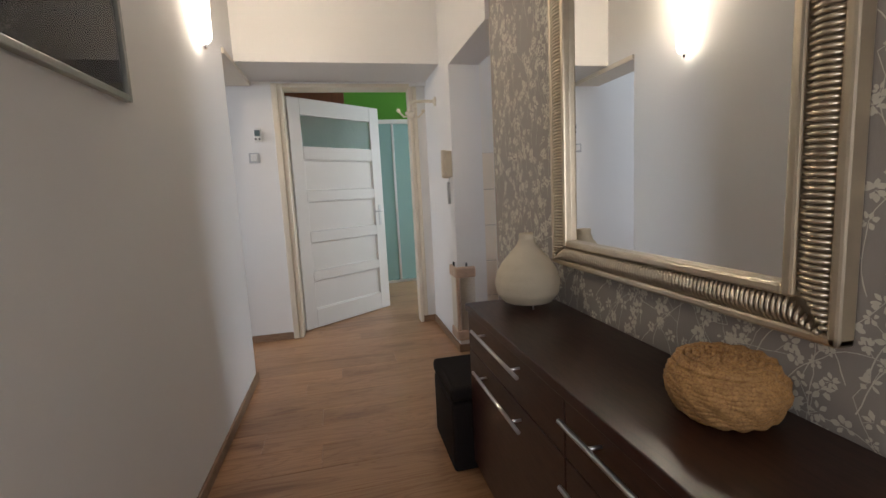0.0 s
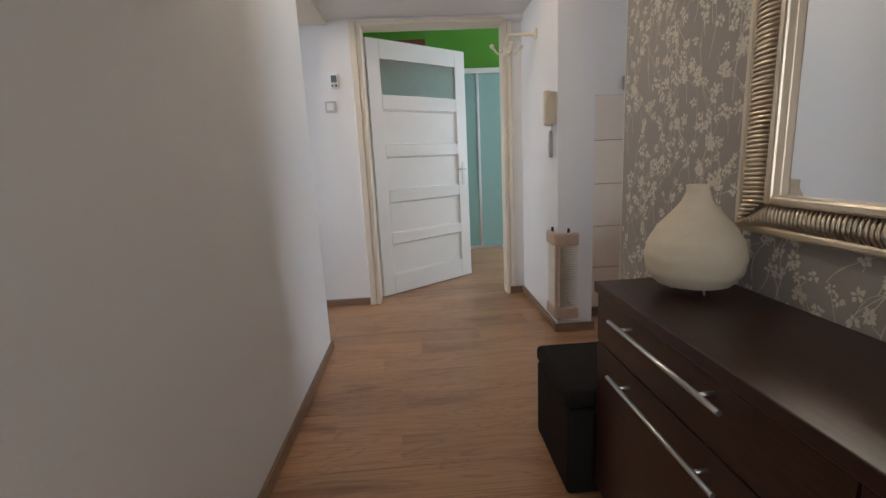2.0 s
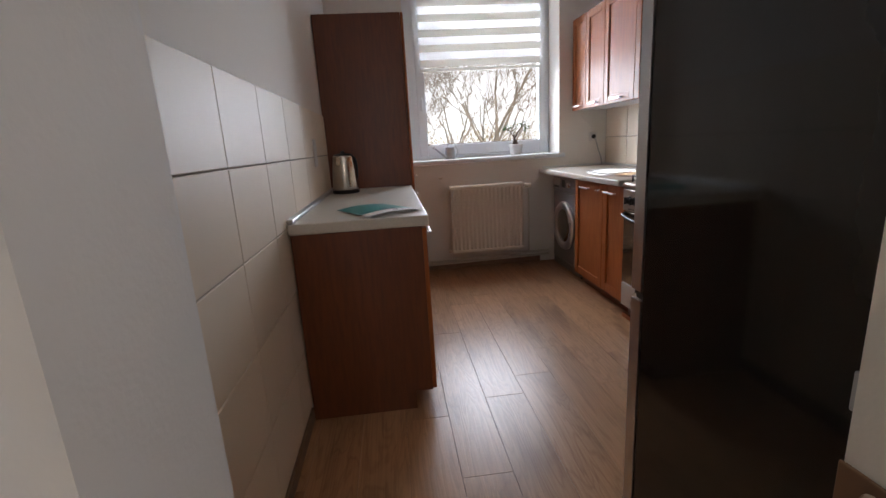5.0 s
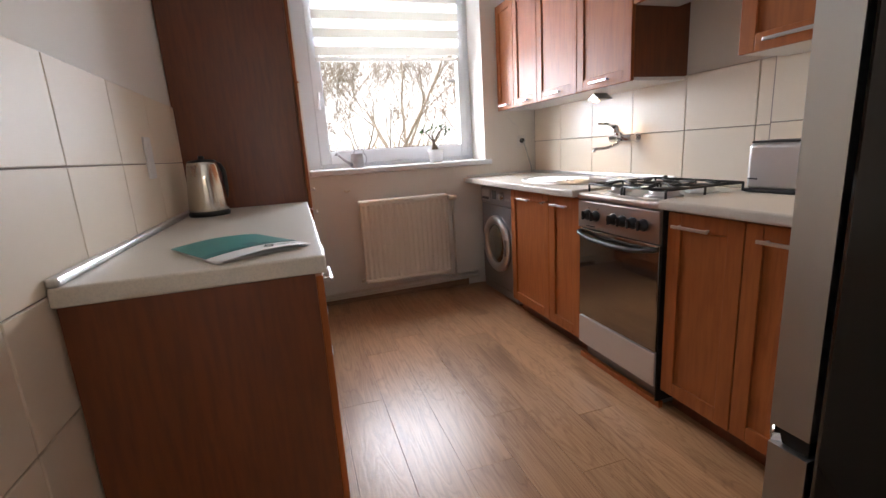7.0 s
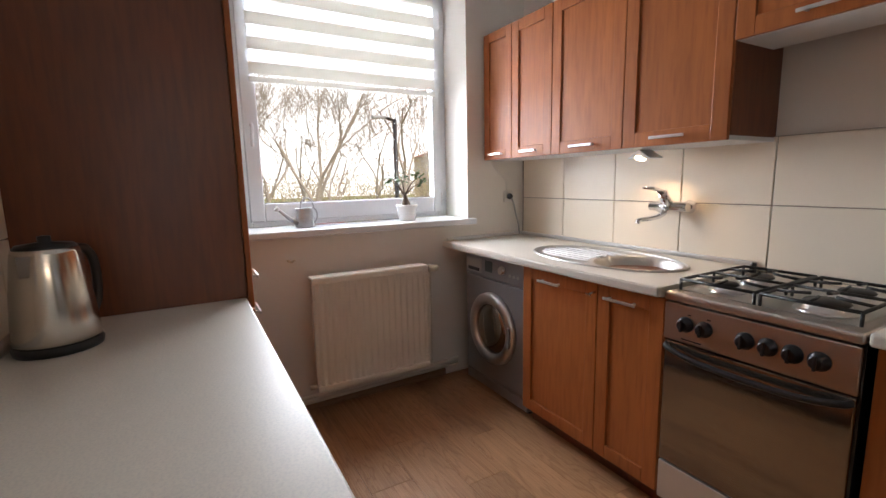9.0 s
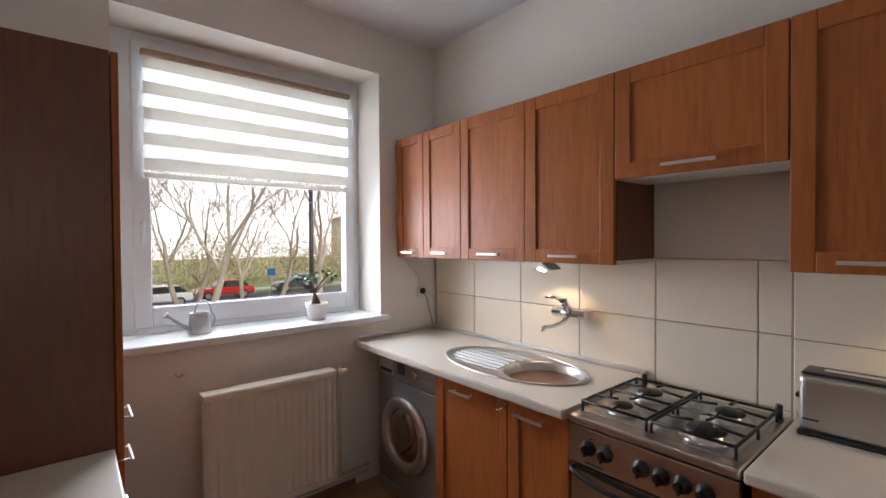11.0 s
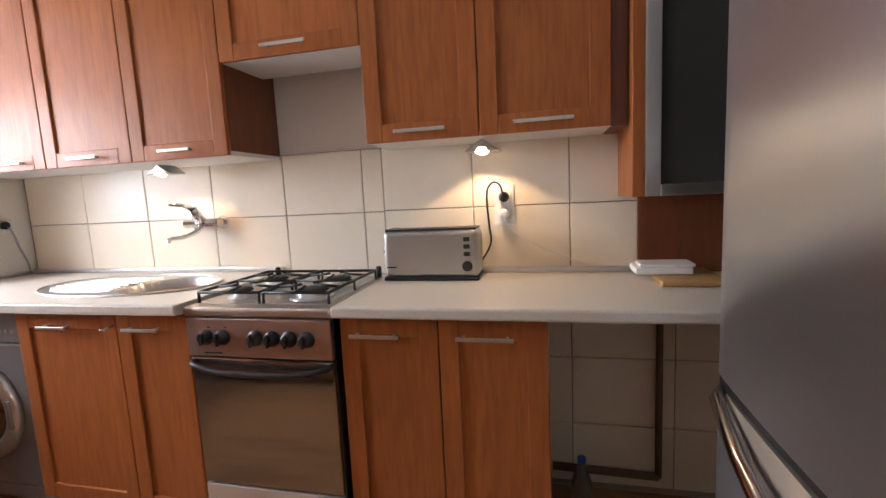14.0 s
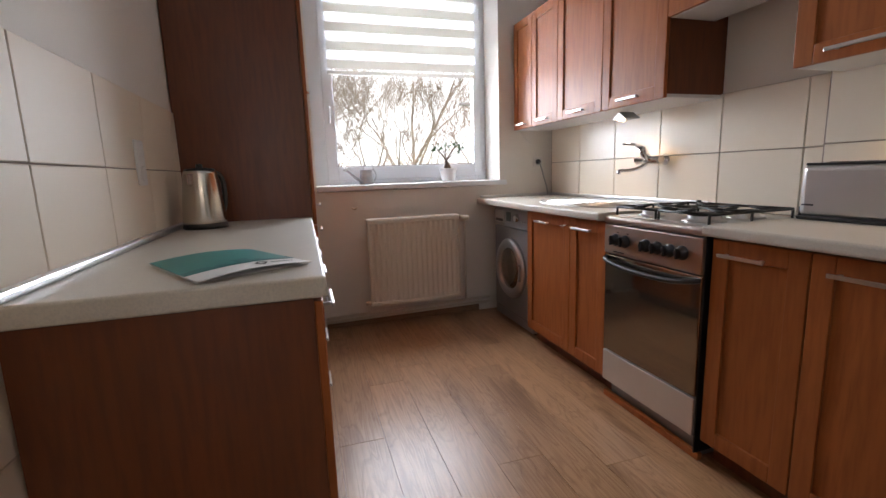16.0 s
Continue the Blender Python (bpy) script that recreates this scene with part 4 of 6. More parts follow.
for k in range(7):
    yy = SY - 0.132 + 0.044 * k
    reach = (SA - 0.05) * math.sqrt(1 - ((yy - SY) / (SB - 0.03)) ** 2)
    near = BX + math.sqrt(max(0.0, (BR + 0.02) ** 2 - (yy - SY) ** 2))
    bm = bmesh.new()
    box(bm, near, SX + reach, yy - 0.007, yy + 0.007, 0.900, 0.9125, 0.003)
    part("drainer_rib", bm, "steel", t)
bm = bmesh.new()
tube(bm, [(SX + (SA + 0.004) * math.cos(2 * math.pi * i / 64), SY + (SB + 0.004) * math.sin(2 * math.pi * i / 64), 0.908) for i in range(65)], 0.006, 8)
part("rim", bm, "steel", t)
turned_part("drain", t, "chrome", [(0.03, 0), (0.034, 0.003), (0.01, 0.004)], Matrix.Translation((BX, SY, 0.771)))
t = thing("dish_brush", (3.83, 1.68, 0.775), "white bottle with an orange cap lying in the sink", "bottle")
bm = bmesh.new()
tube(bm, [(3.90, 1.72, 0.80), (3.85, 1.70, 0.805), (3.78, 1.67, 0.82)], [0.03, 0.034, 0.026], 14)
part("body", bm, "white_plastic", t)
tube_part("cap", t, "orange", [(3.78, 1.67, 0.82), (3.75, 1.658, 0.827)], 0.016, "orange cap")

# base units


def base_unit(x0, x1, doors, label):
    t = thing("base_cabinet", ((x0 + x1) / 2, 1.6, 0), label, "kitchen cabinet", "base cabinets")
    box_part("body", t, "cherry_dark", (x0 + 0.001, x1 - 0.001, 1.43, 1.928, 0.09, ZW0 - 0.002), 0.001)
    box_part("plinth", t, "cherry_dark", (x0 + 0.001, x1 - 0.001, 1.86, 1.878, 0, 0.09), 0.001)
    for a, b, hx, hl in doors:
        d = framed_door(t, a + 0.002, b - 0.002, 0.095, ZW0 - 0.012, 1.95, w=0.06)
        flat_handle(d, hx, 0.806, 1.95, hl)
    return t


base_unit(3.44, 4.225, ((3.745, 4.225, 4.02, 0.14), (3.44, 3.745, 3.62, 0.15)), "cherry sink cabinet with two framed doors")
base_unit(2.225, 2.868, ((2.548, 2.868, 2.745, 0.16), (2.225, 2.548, 2.405, 0.17)), "cherry base cabinet with two framed doors")
t = thing("child_lock", (3.76, 1.955, 0.80), "chrome cupboard key hanging by the doors", "key")
tube_part("shank", t, "chrome", [(3.755, 1.951, 0.815), (3.755, 1.985, 0.812)], 0.005)
turned_part("bow", t, "chrome", [(0.014, -0.002), (0.014, 0.002)], Matrix.Translation((3.757, 1.99, 0.806)) @ Matrix.Rotation(radians(40), 4, "X"), steps=16)

# washing machine
t = thing("washing_machine", (4.55, 1.6, 0), "silver-grey front-loading washing machine under the worktop", "washing machine")
WX0, WX1, WYF = 4.245, 4.845, 1.90
bm = bmesh.new()
box(bm, WX0, WX1, 1.345, WYF - 0.02, 0.02, 0.845, 0.012, 3)
part("cabinet", bm, "silver_paint", t)
box_part("front_panel", t, "silver_paint", (WX0 + 0.003, WX1 - 0.003, WYF - 0.02, WYF, 0.09, 0.71), 0.008)
pn = box_part("control_panel", t, "silver_paint", (WX0 + 0.003, WX1 - 0.003, WYF - 0.02, WYF + 0.004, 0.715, 0.845), 0.008)
box_part("toe_panel", t, "silver_paint", (WX0 + 0.003, WX1 - 0.003, WYF - 0.02, WYF - 0.003, 0.022, 0.086), 0.006)
box_part("detergent_drawer", pn, "grey_plastic", (4.66, 4.83, WYF + 0.003, WYF + 0.009, 0.735, 0.825), 0.006)
box_part("drawer_grip", pn, "black", (4.68, 4.80, WYF + 0.008, WYF + 0.012, 0.745, 0.765), 0.003)
box_part("display", pn, "led", (4.555, 4.625, WYF + 0.003, WYF + 0.008, 0.755, 0.82), 0.002)
dial = Matrix.Translation((4.455, WYF + 0.004, 0.785)) @ FACE_PY
turned_part("dial", pn, "chrome", [(0.03, 0), (0.03, 0.006), (0.022, 0.02), (0.02, 0.022)], dial)
for x in (4.39, 4.355, 4.32):
    turned_part("button", pn, "grey_plastic", [(0.009, 0), (0.009, 0.005)], Matrix.Translation((x, WYF + 0.003, 0.765)) @ FACE_PY, steps=14)
dm = Matrix.Translation((4.555, WYF, 0.42)) @ FACE_PY
bm = bmesh.new()
turned(bm, [(0.215, 0.0), (0.215, 0.018), (0.20, 0.034), (0.17, 0.036), (0.15, 0.022), (0.148, 0.0)], 48, dm)
dd = part("door_ring", bm, "alu", t, "silver door ring")
bm = bmesh.new()
turned(bm, [(0.15, 0.012), (0.145, 0.022), (0.10, 0.03), (0.03, 0.033), (0.001, 0.033)], 40, dm)
part("door_glass", bm, "black_glass", dd, "dark bowl glass")
box_part("door_grip", dd, "silver_paint", (4.355, 4.375, WYF + 0.03, WYF + 0.042, 0.36, 0.48), 0.004)
for x in (WX0 + 0.04, WX1 - 0.04):
    for y in (1.40, WYF - 0.05):
        turned_part("foot", t, "black", [(0.02, 0), (0.02, 0.022)], Matrix.Translation((x, y, 0)), steps=12)

# gas stove
t = thing("gas_stove", (3.15, 1.7, 0), "stainless gas stove with four burners and black knobs", "stove")
GX0, GX1, GYF = 2.888, 3.425, 1.965
box_part("body", t, "silver_paint", (GX0, GX1, 1.425, GYF - 0.03, 0.095, 0.86), 0.003)
box_part("side_edge", t, "black", (GX0 - 0.004, GX0 + 0.002, GYF - 0.10, GYF - 0.01, 0.03, 0.86), 0.001)
box_part("plinth", t, "silver_paint", (GX0 + 0.01, GX1 - 0.01, 1.5, GYF - 0.05, 0, 0.094), 0.002)
box_part("drawer_front", t, "drawer_steel", (GX0 + 0.002, GX1 - 0.002, GYF - 0.03, GYF, 0.098, 0.248), 0.004)
ov = box_part("oven_door", t, "black_glass", (GX0 + 0.002, GX1 - 0.002, GYF - 0.03, GYF, 0.255, 0.715), 0.005, "dark mirrored oven glass")
tube_part("oven_handle", ov, "black", [(GX1 - 0.01, GYF, 0.70), (GX1 - 0.03, GYF + 0.022, 0.695), (3.30, GYF + 0.032, 0.680), (3.157, GYF + 0.035, 0.676), (3.01, GYF + 0.032, 0.680), (GX0 + 0.03, GYF + 0.022, 0.695), (GX0 + 0.01, GYF, 0.70)], 0.010, "black bowed oven handle")
cp = box_part("control_panel", t, "stove_steel", (GX0, GX1, GYF - 0.03, GYF + 0.006, 0.722, 0.855), 0.004)
for x in (3.345, 3.282, 3.158, 3.096, 3.034, 2.972):
    km = Matrix.Translation((x, GYF + 0.006, 0.79)) @ FACE_PY
    turned_part("knob", cp, "black", [(0.027, 0), (0.027, 0.006), (0.021, 0.01), (0.019, 0.026), (0.015, 0.029)], km, steps=20)
    box_part("knob_grip", cp, "black", (x - 0.004, x + 0.004, GYF + 0.03, GYF + 0.042, 0.769, 0.811), 0.002)
for x in (3.335, 3.27):
    box_part("printed_mark", cp, "ink", (x - 0.006, x + 0.006, GYF + 0.0062, GYF + 0.0068, 0.822, 0.826), 0)
box_part("printed_badge", cp, "ink", (3.29, 3.36, GYF + 0.0062, GYF + 0.0068, 0.733, 0.738), 0)
bm = bmesh.new()
box(bm, GX0 - 0.004, GX1 + 0.004, 1.42, GYF + 0.012, 0.860, 0.893, 0.012, 3)
hob = part("hob", bm, "stove_steel", t)
box_part("hob_well", hob, "steel", (GX0 + 0.03, GX1 - 0.03, 1.50, GYF - 0.04, 0.892, 0.896), 0.001)
for x, y, r in ((3.295, 1.83, 0.036), (3.295, 1.62, 0.046), (3.02, 1.62, 0.048), (3.02, 1.83, 0.058)):
    b = turned_part("burner", hob, "alu", [(r + 0.02, 0.896), (r + 0.015, 0.902), (r, 0.905), (r, 0.917), (r - 0.006, 0.918)], Matrix.Translation((x, y, 0)))
    turned_part("burner_cap", hob, "iron", [(r - 0.002, 0.918), (r, 0.921), (r - 0.006, 0.927), (0.004, 0.929)], Matrix.Translation((x, y, 0)))
for gx0, gx1 in ((3.165, 3.40), (2.91, 3.148)):
    bm = bmesh.new()
    y0, y1, zz = 1.52, 1.925, 0.932
    tube(bm, [(gx0, y0, zz), (gx1, y0, zz), (gx1, y1, zz), (gx0, y1, zz), (gx0, y0, zz)], 0.0055, 8)
    for yc in (1.62, 1.83):
        xc = (gx0 + gx1) / 2
        for a in (0, 90, 180, 270):
            c, s = math.cos(radians(a)), math.sin(radians(a))
            ex, ey = (gx1 if c > 0.5 else gx0 if c < -0.5 else xc), (yc + s * 0.10)
            if abs(s) > 0.5:
                ex = xc
            tube(bm, [(xc + 0.03 * c, yc + 0.03 * s, zz + 0.008), ((xc + ex) / 2, (yc + ey) / 2, zz + 0.004), (ex, ey, zz)], 0.005, 6)
    tube(bm, [(gx0, 1.725, zz), (gx1, 1.725, zz)], 0.005, 6)
    for x in (gx0, gx1):
        for y in (y0, 1.725, y1):
            tube(bm, [(x, y, zz), (x, y, 0.895)], 0.005, 6)
    part("pan_support", bm, "iron", hob, "black enamelled pan support")
for x in (GX0 + 0.03, GX1 - 0.03):
    turned_part("lid_hinge", hob, "black", [(0.012, 0.893), (0.012, 0.935), (0.008, 0.94)], Matrix.Translation((x, 1.46, 0)), steps=14)

t = thing("kickboard", (3.16, 1.93, 0), "low cherry floor strip under the stove", "kickboard")
box_part("strip", t, "cherry", (2.875, 3.438, 1.922, 1.944, 0, 0.028), 0.002)

# fridge
t = thing("fridge_freezer", (1.73, 2.35, 0), "tall steel fridge-freezer with dark grey sides", "fridge")
FX0, FX1, FYB, FYF = 1.235, 1.855, 2.11, 2.785
box_part("body", t, "fridge_side", (FX0, FX1 - 0.06, FYB, FYF, 0.02, 1.95), 0.006)


def bowed_door(z0, z1):
    """A door front that bulges softly towards the room."""
    bm = bmesh.new()
    n = 20
    out = [(FYB + (FYF - FYB) * i / n, FX1 - 0.010 + 0.010 * math.sin(math.pi * i / n) ** 0.6) for i in range(n + 1)]
    out = [(FYB, FX1 - 0.055)] + out + [(FYF, FX1 - 0.055)]
    a = [bm.verts.new((x, y, z0)) for y, x in out]
    b = [bm.verts.new((x, y, z1)) for y, x in out]
    for i in range(len(out)):
        k = (i + 1) % len(out)
        bm.faces.new((a[i], a[k], b[k], b[i])).smooth = 1 <= i <= n
    bm.faces.new(a)
    bm.faces.new(b)
    return bm


up = part("fridge_door", bowed_door(0.79, 1.95), "steel_v", t, "brushed steel upper door")
lo = part("freezer_door", bowed_door(0.05, 0.765), "steel_v", t, "brushed steel lower door")
bm = bmesh.new()
tube(bm, [(FX1 - 0.02, FYB + 0.01, 0.765), (FX1 + 0.012, FYB + 0.06, 0.755), (FX1 + 0.028, 2.34, 0.715), (FX1 + 0.033, 2.467, 0.695), (FX1 + 0.028, 2.595, 0.715), (FX1 + 0.012, FYF - 0.06, 0.755), (FX1 - 0.02, FYF - 0.01, 0.765)], [0.012, 0.017, 0.019, 0.019, 0.019, 0.017, 0.012], 12)
part("freezer_handle", bm, "chrome", lo, "bowed polished handle")
box_part("grip_recess", lo, "black", (FX1 - 0.05, FX1 - 0.008, FYB + 0.01, FYF - 0.01, 0.764, 0.791), 0.002, "dark grip recess")
box_part("hinge", t, "grey_plastic", (FX0 + 0.004, FX0 + 0.022, FYF, FYF + 0.008, 0.80, 0.86), 0.003)
for x in (FX0 + 0.05, FX1 - 0.1):
    for y in (FYB + 0.05, FYF - 0.05):
        turned_part("foot", t, "black", [(0.02, 0), (0.02, 0.024)], Matrix.Translation((x, y, 0)), steps=12)

# left worktop, drawers and tall cabinet
LZ = 0.905
t = thing("worktop", (3.44, 3.5, LZ - 0.04), "pale speckled worktop with kettle and folder", "worktop")
bm = bmesh.new()
box(bm, 2.625, 4.128, 3.258, 3.838, LZ - 0.046, LZ, 0.006, 3)
part("slab", bm, "worktop", t)
box_part("upstand", t, "alu", (2.625, 4.128, 3.81, 3.838, LZ, LZ + 0.022), 0.007, "aluminium edge strip")
t = thing("drawer_cabinet", (3.44, 3.5, 0), "dark cherry base cabinet with framed doors and drawers", "kitchen cabinet")
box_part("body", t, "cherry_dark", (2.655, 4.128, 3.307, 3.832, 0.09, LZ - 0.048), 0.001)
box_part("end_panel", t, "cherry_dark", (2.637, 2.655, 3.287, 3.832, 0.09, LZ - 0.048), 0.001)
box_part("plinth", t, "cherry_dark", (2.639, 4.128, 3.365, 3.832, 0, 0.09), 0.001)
for a, b in ((2.639, 3.01), (3.014, 3.38), (3.754, 4.126)):
    d = framed_door(t, a, b, 0.095, LZ - 0.055, 3.268, w=0.055, sign=-1)
    flat_handle(d, (a + b) / 2, LZ - 0.10, 3.268, 0.14, -1)
for z0, z1 in ((0.095, 0.30), (0.304, 0.50), (0.504, 0.68), (0.684, LZ - 0.055)):
    d = box_part("drawer_front", t, "cherry", (3.384, 3.75, 3.268, 3.286, z0, z1), 0.002)
    flat_handle(d, 3.567, z1 - 0.05, 3.268, 0.14, -1)
t = thing("tall_cabinet", (4.48, 3.5, 0), "tall dark cherry larder cabinet", "kitchen cabinet")
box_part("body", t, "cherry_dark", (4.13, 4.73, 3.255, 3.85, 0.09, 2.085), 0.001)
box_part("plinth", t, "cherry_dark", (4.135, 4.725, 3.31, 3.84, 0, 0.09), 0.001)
for z0, z1, hz in ((0.095, 0.44, 0.405), (0.444, 0.86, 0.825), (0.864, 2.085, 0.96)):
    d = framed_door(t, 4.132, 4.728, z0, z1, 3.233, sign=-1)
    flat_handle(d, 4.27, hz, 3.233, 0.14, -1)
turned_part("hook", t, "chrome", [(0.008, 0), (0.006, 0.02), (0.01, 0.026)], Matrix.Translation((4.65, 3.233, 1.62)) @ FACE_MY, steps=12)

# kettle
t = thing("electric_kettle", (3.86, 3.71, LZ), "brushed steel electric kettle with a black handle", "kettle")
km = Matrix.Translation((3.86, 3.71, LZ)) @ Matrix.Scale(1.1, 4)
turned_part("base", t, "black", [(0.08, 0.001), (0.082, 0.012), (0.078, 0.02)], km)
bd = turned_part("body", t, "kettle_steel", [(0.078, 0.02), (0.079, 0.03), (0.072, 0.12), (0.060, 0.215), (0.056, 0.225)], km)
turned_part("lid", t, "black", [(0.056, 0.225), (0.05, 0.233), (0.012, 0.238), (0.012, 0.25), (0.004, 0.252)], km)
bm = bmesh.new()
extruded(bm, [(0, -0.022), (0.03, 0.0), (0, 0.022)], 0.043, km @ Matrix.Rotation(radians(155), 4, "Z") @ Matrix.Translation((0.048, 0, 0.172)))
part("spout", bm, "kettle_steel", bd)
hm = km @ Matrix.Rotation(radians(-35), 4, "Z")
tube_part("handle", t, "black", [hm @ Vector(p) for p in ((0.055, 0, 0.215), (0.095, 0, 0.21), (0.115, 0, 0.17), (0.112, 0, 0.09), (0.08, 0, 0.035))], 0.011, "black plastic handle")

# folder
t = thing("paper_folder", (3.0, 3.47, LZ), "teal and white folded brochure with a skyline print", "brochure")
fm = Matrix.Translation((2.855, 3.478, LZ + 0.002)) @ Matrix.Rotation(radians(-60), 4, "Z") @ Matrix.Diagonal((0.84, 1.1, 0.6, 1))


def sheet(name, x0, x1, y0, y1, z, lift, material, parent, thick=0.0008):
    bm = bmesh.new()
    n = 14
    a, b = [], []
    for i in range(n + 1):
        f = i / n
        x = x0 + (x1 - x0) * f
        h = z + lift * math.sin(math.pi * (x + 0.16) / 0.32) ** 1
        for lst, y in ((a, y0), (b, y1)):
            lst.append((bm.verts.new(fm @ Vector((x, y, h))), bm.verts.new(fm @ Vector((x, y, h - thick)))))
    for i in range(n):
        bm.faces.new((a[i][0], a[i + 1][0], b[i + 1][0], b[i][0]))
        bm.faces.new((a[i][1], b[i][1], b[i + 1][1], a[i + 1][1]))
        bm.faces.new((a[i][0], a[i][1], a[i + 1][1], a[i + 1][0]))
        bm.faces.new((b[i][0], b[i + 1][0], b[i + 1][1], b[i][1]))
    for e in (0, n):
        bm.faces.new((a[e][0], b[e][0], b[e][1], a[e][1]))
    return part(name, bm, material, parent)


sheet("back_cover", -0.15, 0.15, -0.15, 0.15, 0.002, 0.003, "card", t)
cover = sheet("front_cover", -0.15, 0.15, -0.15, 0.15, 0.006, 0.016, "card", t)
sheet("printed_field", -0.15, 0.15, -0.08, 0.15, 0.0072, 0.016, "teal", cover, 0.0004)
rnd = random.Random(5)
x = -0.15
while x < 0.149:
    w = min(rnd.uniform(0.012, 0.03), 0.15 - x)
    h = rnd.uniform(0.01, 0.035) + (0.035 if abs(x) < 0.02 else 0)
    sheet("printed_skyline", x, x + w, -0.08, -0.08 + h, 0.0080, 0.016, "teal_dark", cover, 0.0004)
    x += w
bm = bmesh.new()
for turn in (0, 180):
    c = fm @ Matrix.Translation((0.03, -0.113, 0.0235)) @ Matrix.Rotation(radians(45 + turn), 4, "Z")
    extruded(bm, [(-0.013, -0.013), (0.011, -0.013), (0.011, -0.007), (-0.007, -0.007), (-0.007, 0.011), (-0.013, 0.011)], 0.0006, c)
part("printed_emblem", bm, "ink", cover)
sheet("printed_line", 0.058, 0.12, -0.115, -0.110, 0.0075, 0.016, "ink", cover, 0.0004)

# toaster
t = thing("long_slot_toaster", (2.67, 1.5, ZW1), "long-slot steel toaster with black ends", "toaster")
bm = bmesh.new()
box(bm, 2.472, 2.837, 1.47, 1.605, ZW1 + 0.012, ZW1 + 0.19, 0.02, 4)
bd = part("body", bm, "steel", t)
box_part("base", t, "black", (2.469, 2.840, 1.467, 1.608, ZW1, ZW1 + 0.016), 0.006)
bm = bmesh.new()
box(bm, 2.477, 2.832, 1.485, 1.592, ZW1 + 0.188, ZW1 + 0.197, 0.004)
tp = part("top_rim", bm, "black", t)
box_part("slot", tp, "chrome", (2.512, 2.782, 1.525, 1.555, ZW1 + 0.195, ZW1 + 0.2), 0.001)
box_part("lever", t, "black", (2.838, 2.854, 1.525, 1.555, ZW1 + 0.10, ZW1 + 0.115), 0.003)
for z in (0.155, 0.128, 0.101):
    box_part("button", bd, "black", (2.500, 2.524, 1.604, 1.610, ZW1 + z - 0.008, ZW1 + z + 0.008), 0.003)
turned_part("browning_dial", bd, "black", [(0.02, 0), (0.018, 0.012), (0.015, 0.014)], Matrix.Translation((2.512, 1.604, ZW1 + 0.055)) @ FACE_PY)
box_part("printed_badge", bd, "ink", (2.785, 2.825, 1.6045, 1.6055, ZW1 + 0.05, ZW1 + 0.056), 0)


def socket(base, face, label, gang=1):
    t = thing("power_socket", base, label, "socket")
    m = Matrix.Translation(base) @ face
    bm = bmesh.new()
    box(bm, -0.04, 0.04, -0.04 * gang, 0.04 * gang, 0, 0.011, 0.005)
    bm.transform(m)
    part("plate", bm, "white_plastic", t)
    for k in range(gang):
        c = (k - (gang - 1) / 2) * 0.075
        turned_part("outlet", t, "white_plastic", [(0.027, 0.008), (0.027, 0.014), (0.022, 0.014), (0.020, 0.0118)], m @ Matrix.Translation((0, c, 0)), steps=24)
    return t


socket((2.385, 1.425, 1.175), FACE_PY, "white double wall socket with two plugs", 2)
socket((3.55, 3.842, 1.18), FACE_MY, "white double wall socket above the kettle worktop", 2)
socket((4.969, 1.47, 1.175), FACE_MX, "white wall socket beside the window")
t = thing("toaster_cable", (2.4, 1.45, 1.15), "black toaster plug and looping cable", "cable")
turned_part("plug", t, "black", [(0.02, 0.012), (0.02, 0.035), (0.01, 0.05)], Matrix.Translation((2.385, 1.425, 1.205)) @ FACE_PY, steps=16)
tube_part("cord", t, "black", [(2.385, 1.472, 1.205), (2.395, 1.49, 1.25), (2.425, 1.48, 1.262), (2.45, 1.465, 1.22), (2.445, 1.46, 1.10), (2.44, 1.46, 1.03), (2.47, 1.475, 0.97), (2.50, 1.49, 0.93)], 0.0038)
t = thing("white_cable", (2.3, 1.45, 1.12), "white plug with a thin cable to the worktop edge", "cable")
turned_part("plug", t, "white_plastic", [(0.019, 0.012), (0.019, 0.04), (0.008, 0.05)], Matrix.Translation((2.385, 1.425, 1.14)) @ FACE_PY, steps=16)
tube_part("cord", t, "white_plastic", [(2.385, 1.47, 1.135), (2.36, 1.465, 1.08), (2.28, 1.45, 1.02), (2.15, 1.444, 0.96), (2.05, 1.444, 0.93)], 0.003)
t = thing("washer_cable", (4.94, 1.45, 1.0), "grey plug and cable running down behind the worktop", "cable")
turned_part("plug", t, "black", [(0.02, 0.012), (0.02, 0.03), (0.009, 0.045)], Matrix.Translation((4.969, 1.47, 1.175)) @ FACE_MX, steps=16)
tube_part("cord", t, "grey_plastic", [(4.93, 1.47, 1.17), (4.92, 1.455, 1.12), (4.93, 1.43, 1.05), (4.94, 1.40, 0.98), (4.945, 1.385, 0.91)], 0.005)
tube_part("thin_wire", t, "white_plastic", [(4.965, 1.62, 1.415), (4.965, 1.57, 1.35), (4.965, 1.50, 1.29), (4.965, 1.48, 1.21)], 0.002)

# tap
t = thing("wall_tap", (3.80, 1.345, 1.09), "chrome single-lever wall tap above the sink", "tap")
for x in (3.74, 3.89):
    turned_part("wall_rose", t, "chrome", [(0.032, 0), (0.032, 0.006), (0.02, 0.018), (0.013, 0.05)], Matrix.Translation((x, 1.345, 1.145)) @ FACE_PY)
tube_part("body", t, "chrome", [(3.72, 1.395, 1.145), (3.91, 1.395, 1.145)], 0.022, sides=18)
tube_part("cartridge", t, "chrome", [(3.815, 1.395, 1.145), (3.815, 1.43, 1.185), (3.815, 1.45, 1.215)], [0.024, 0.024, 0.020], sides=18)
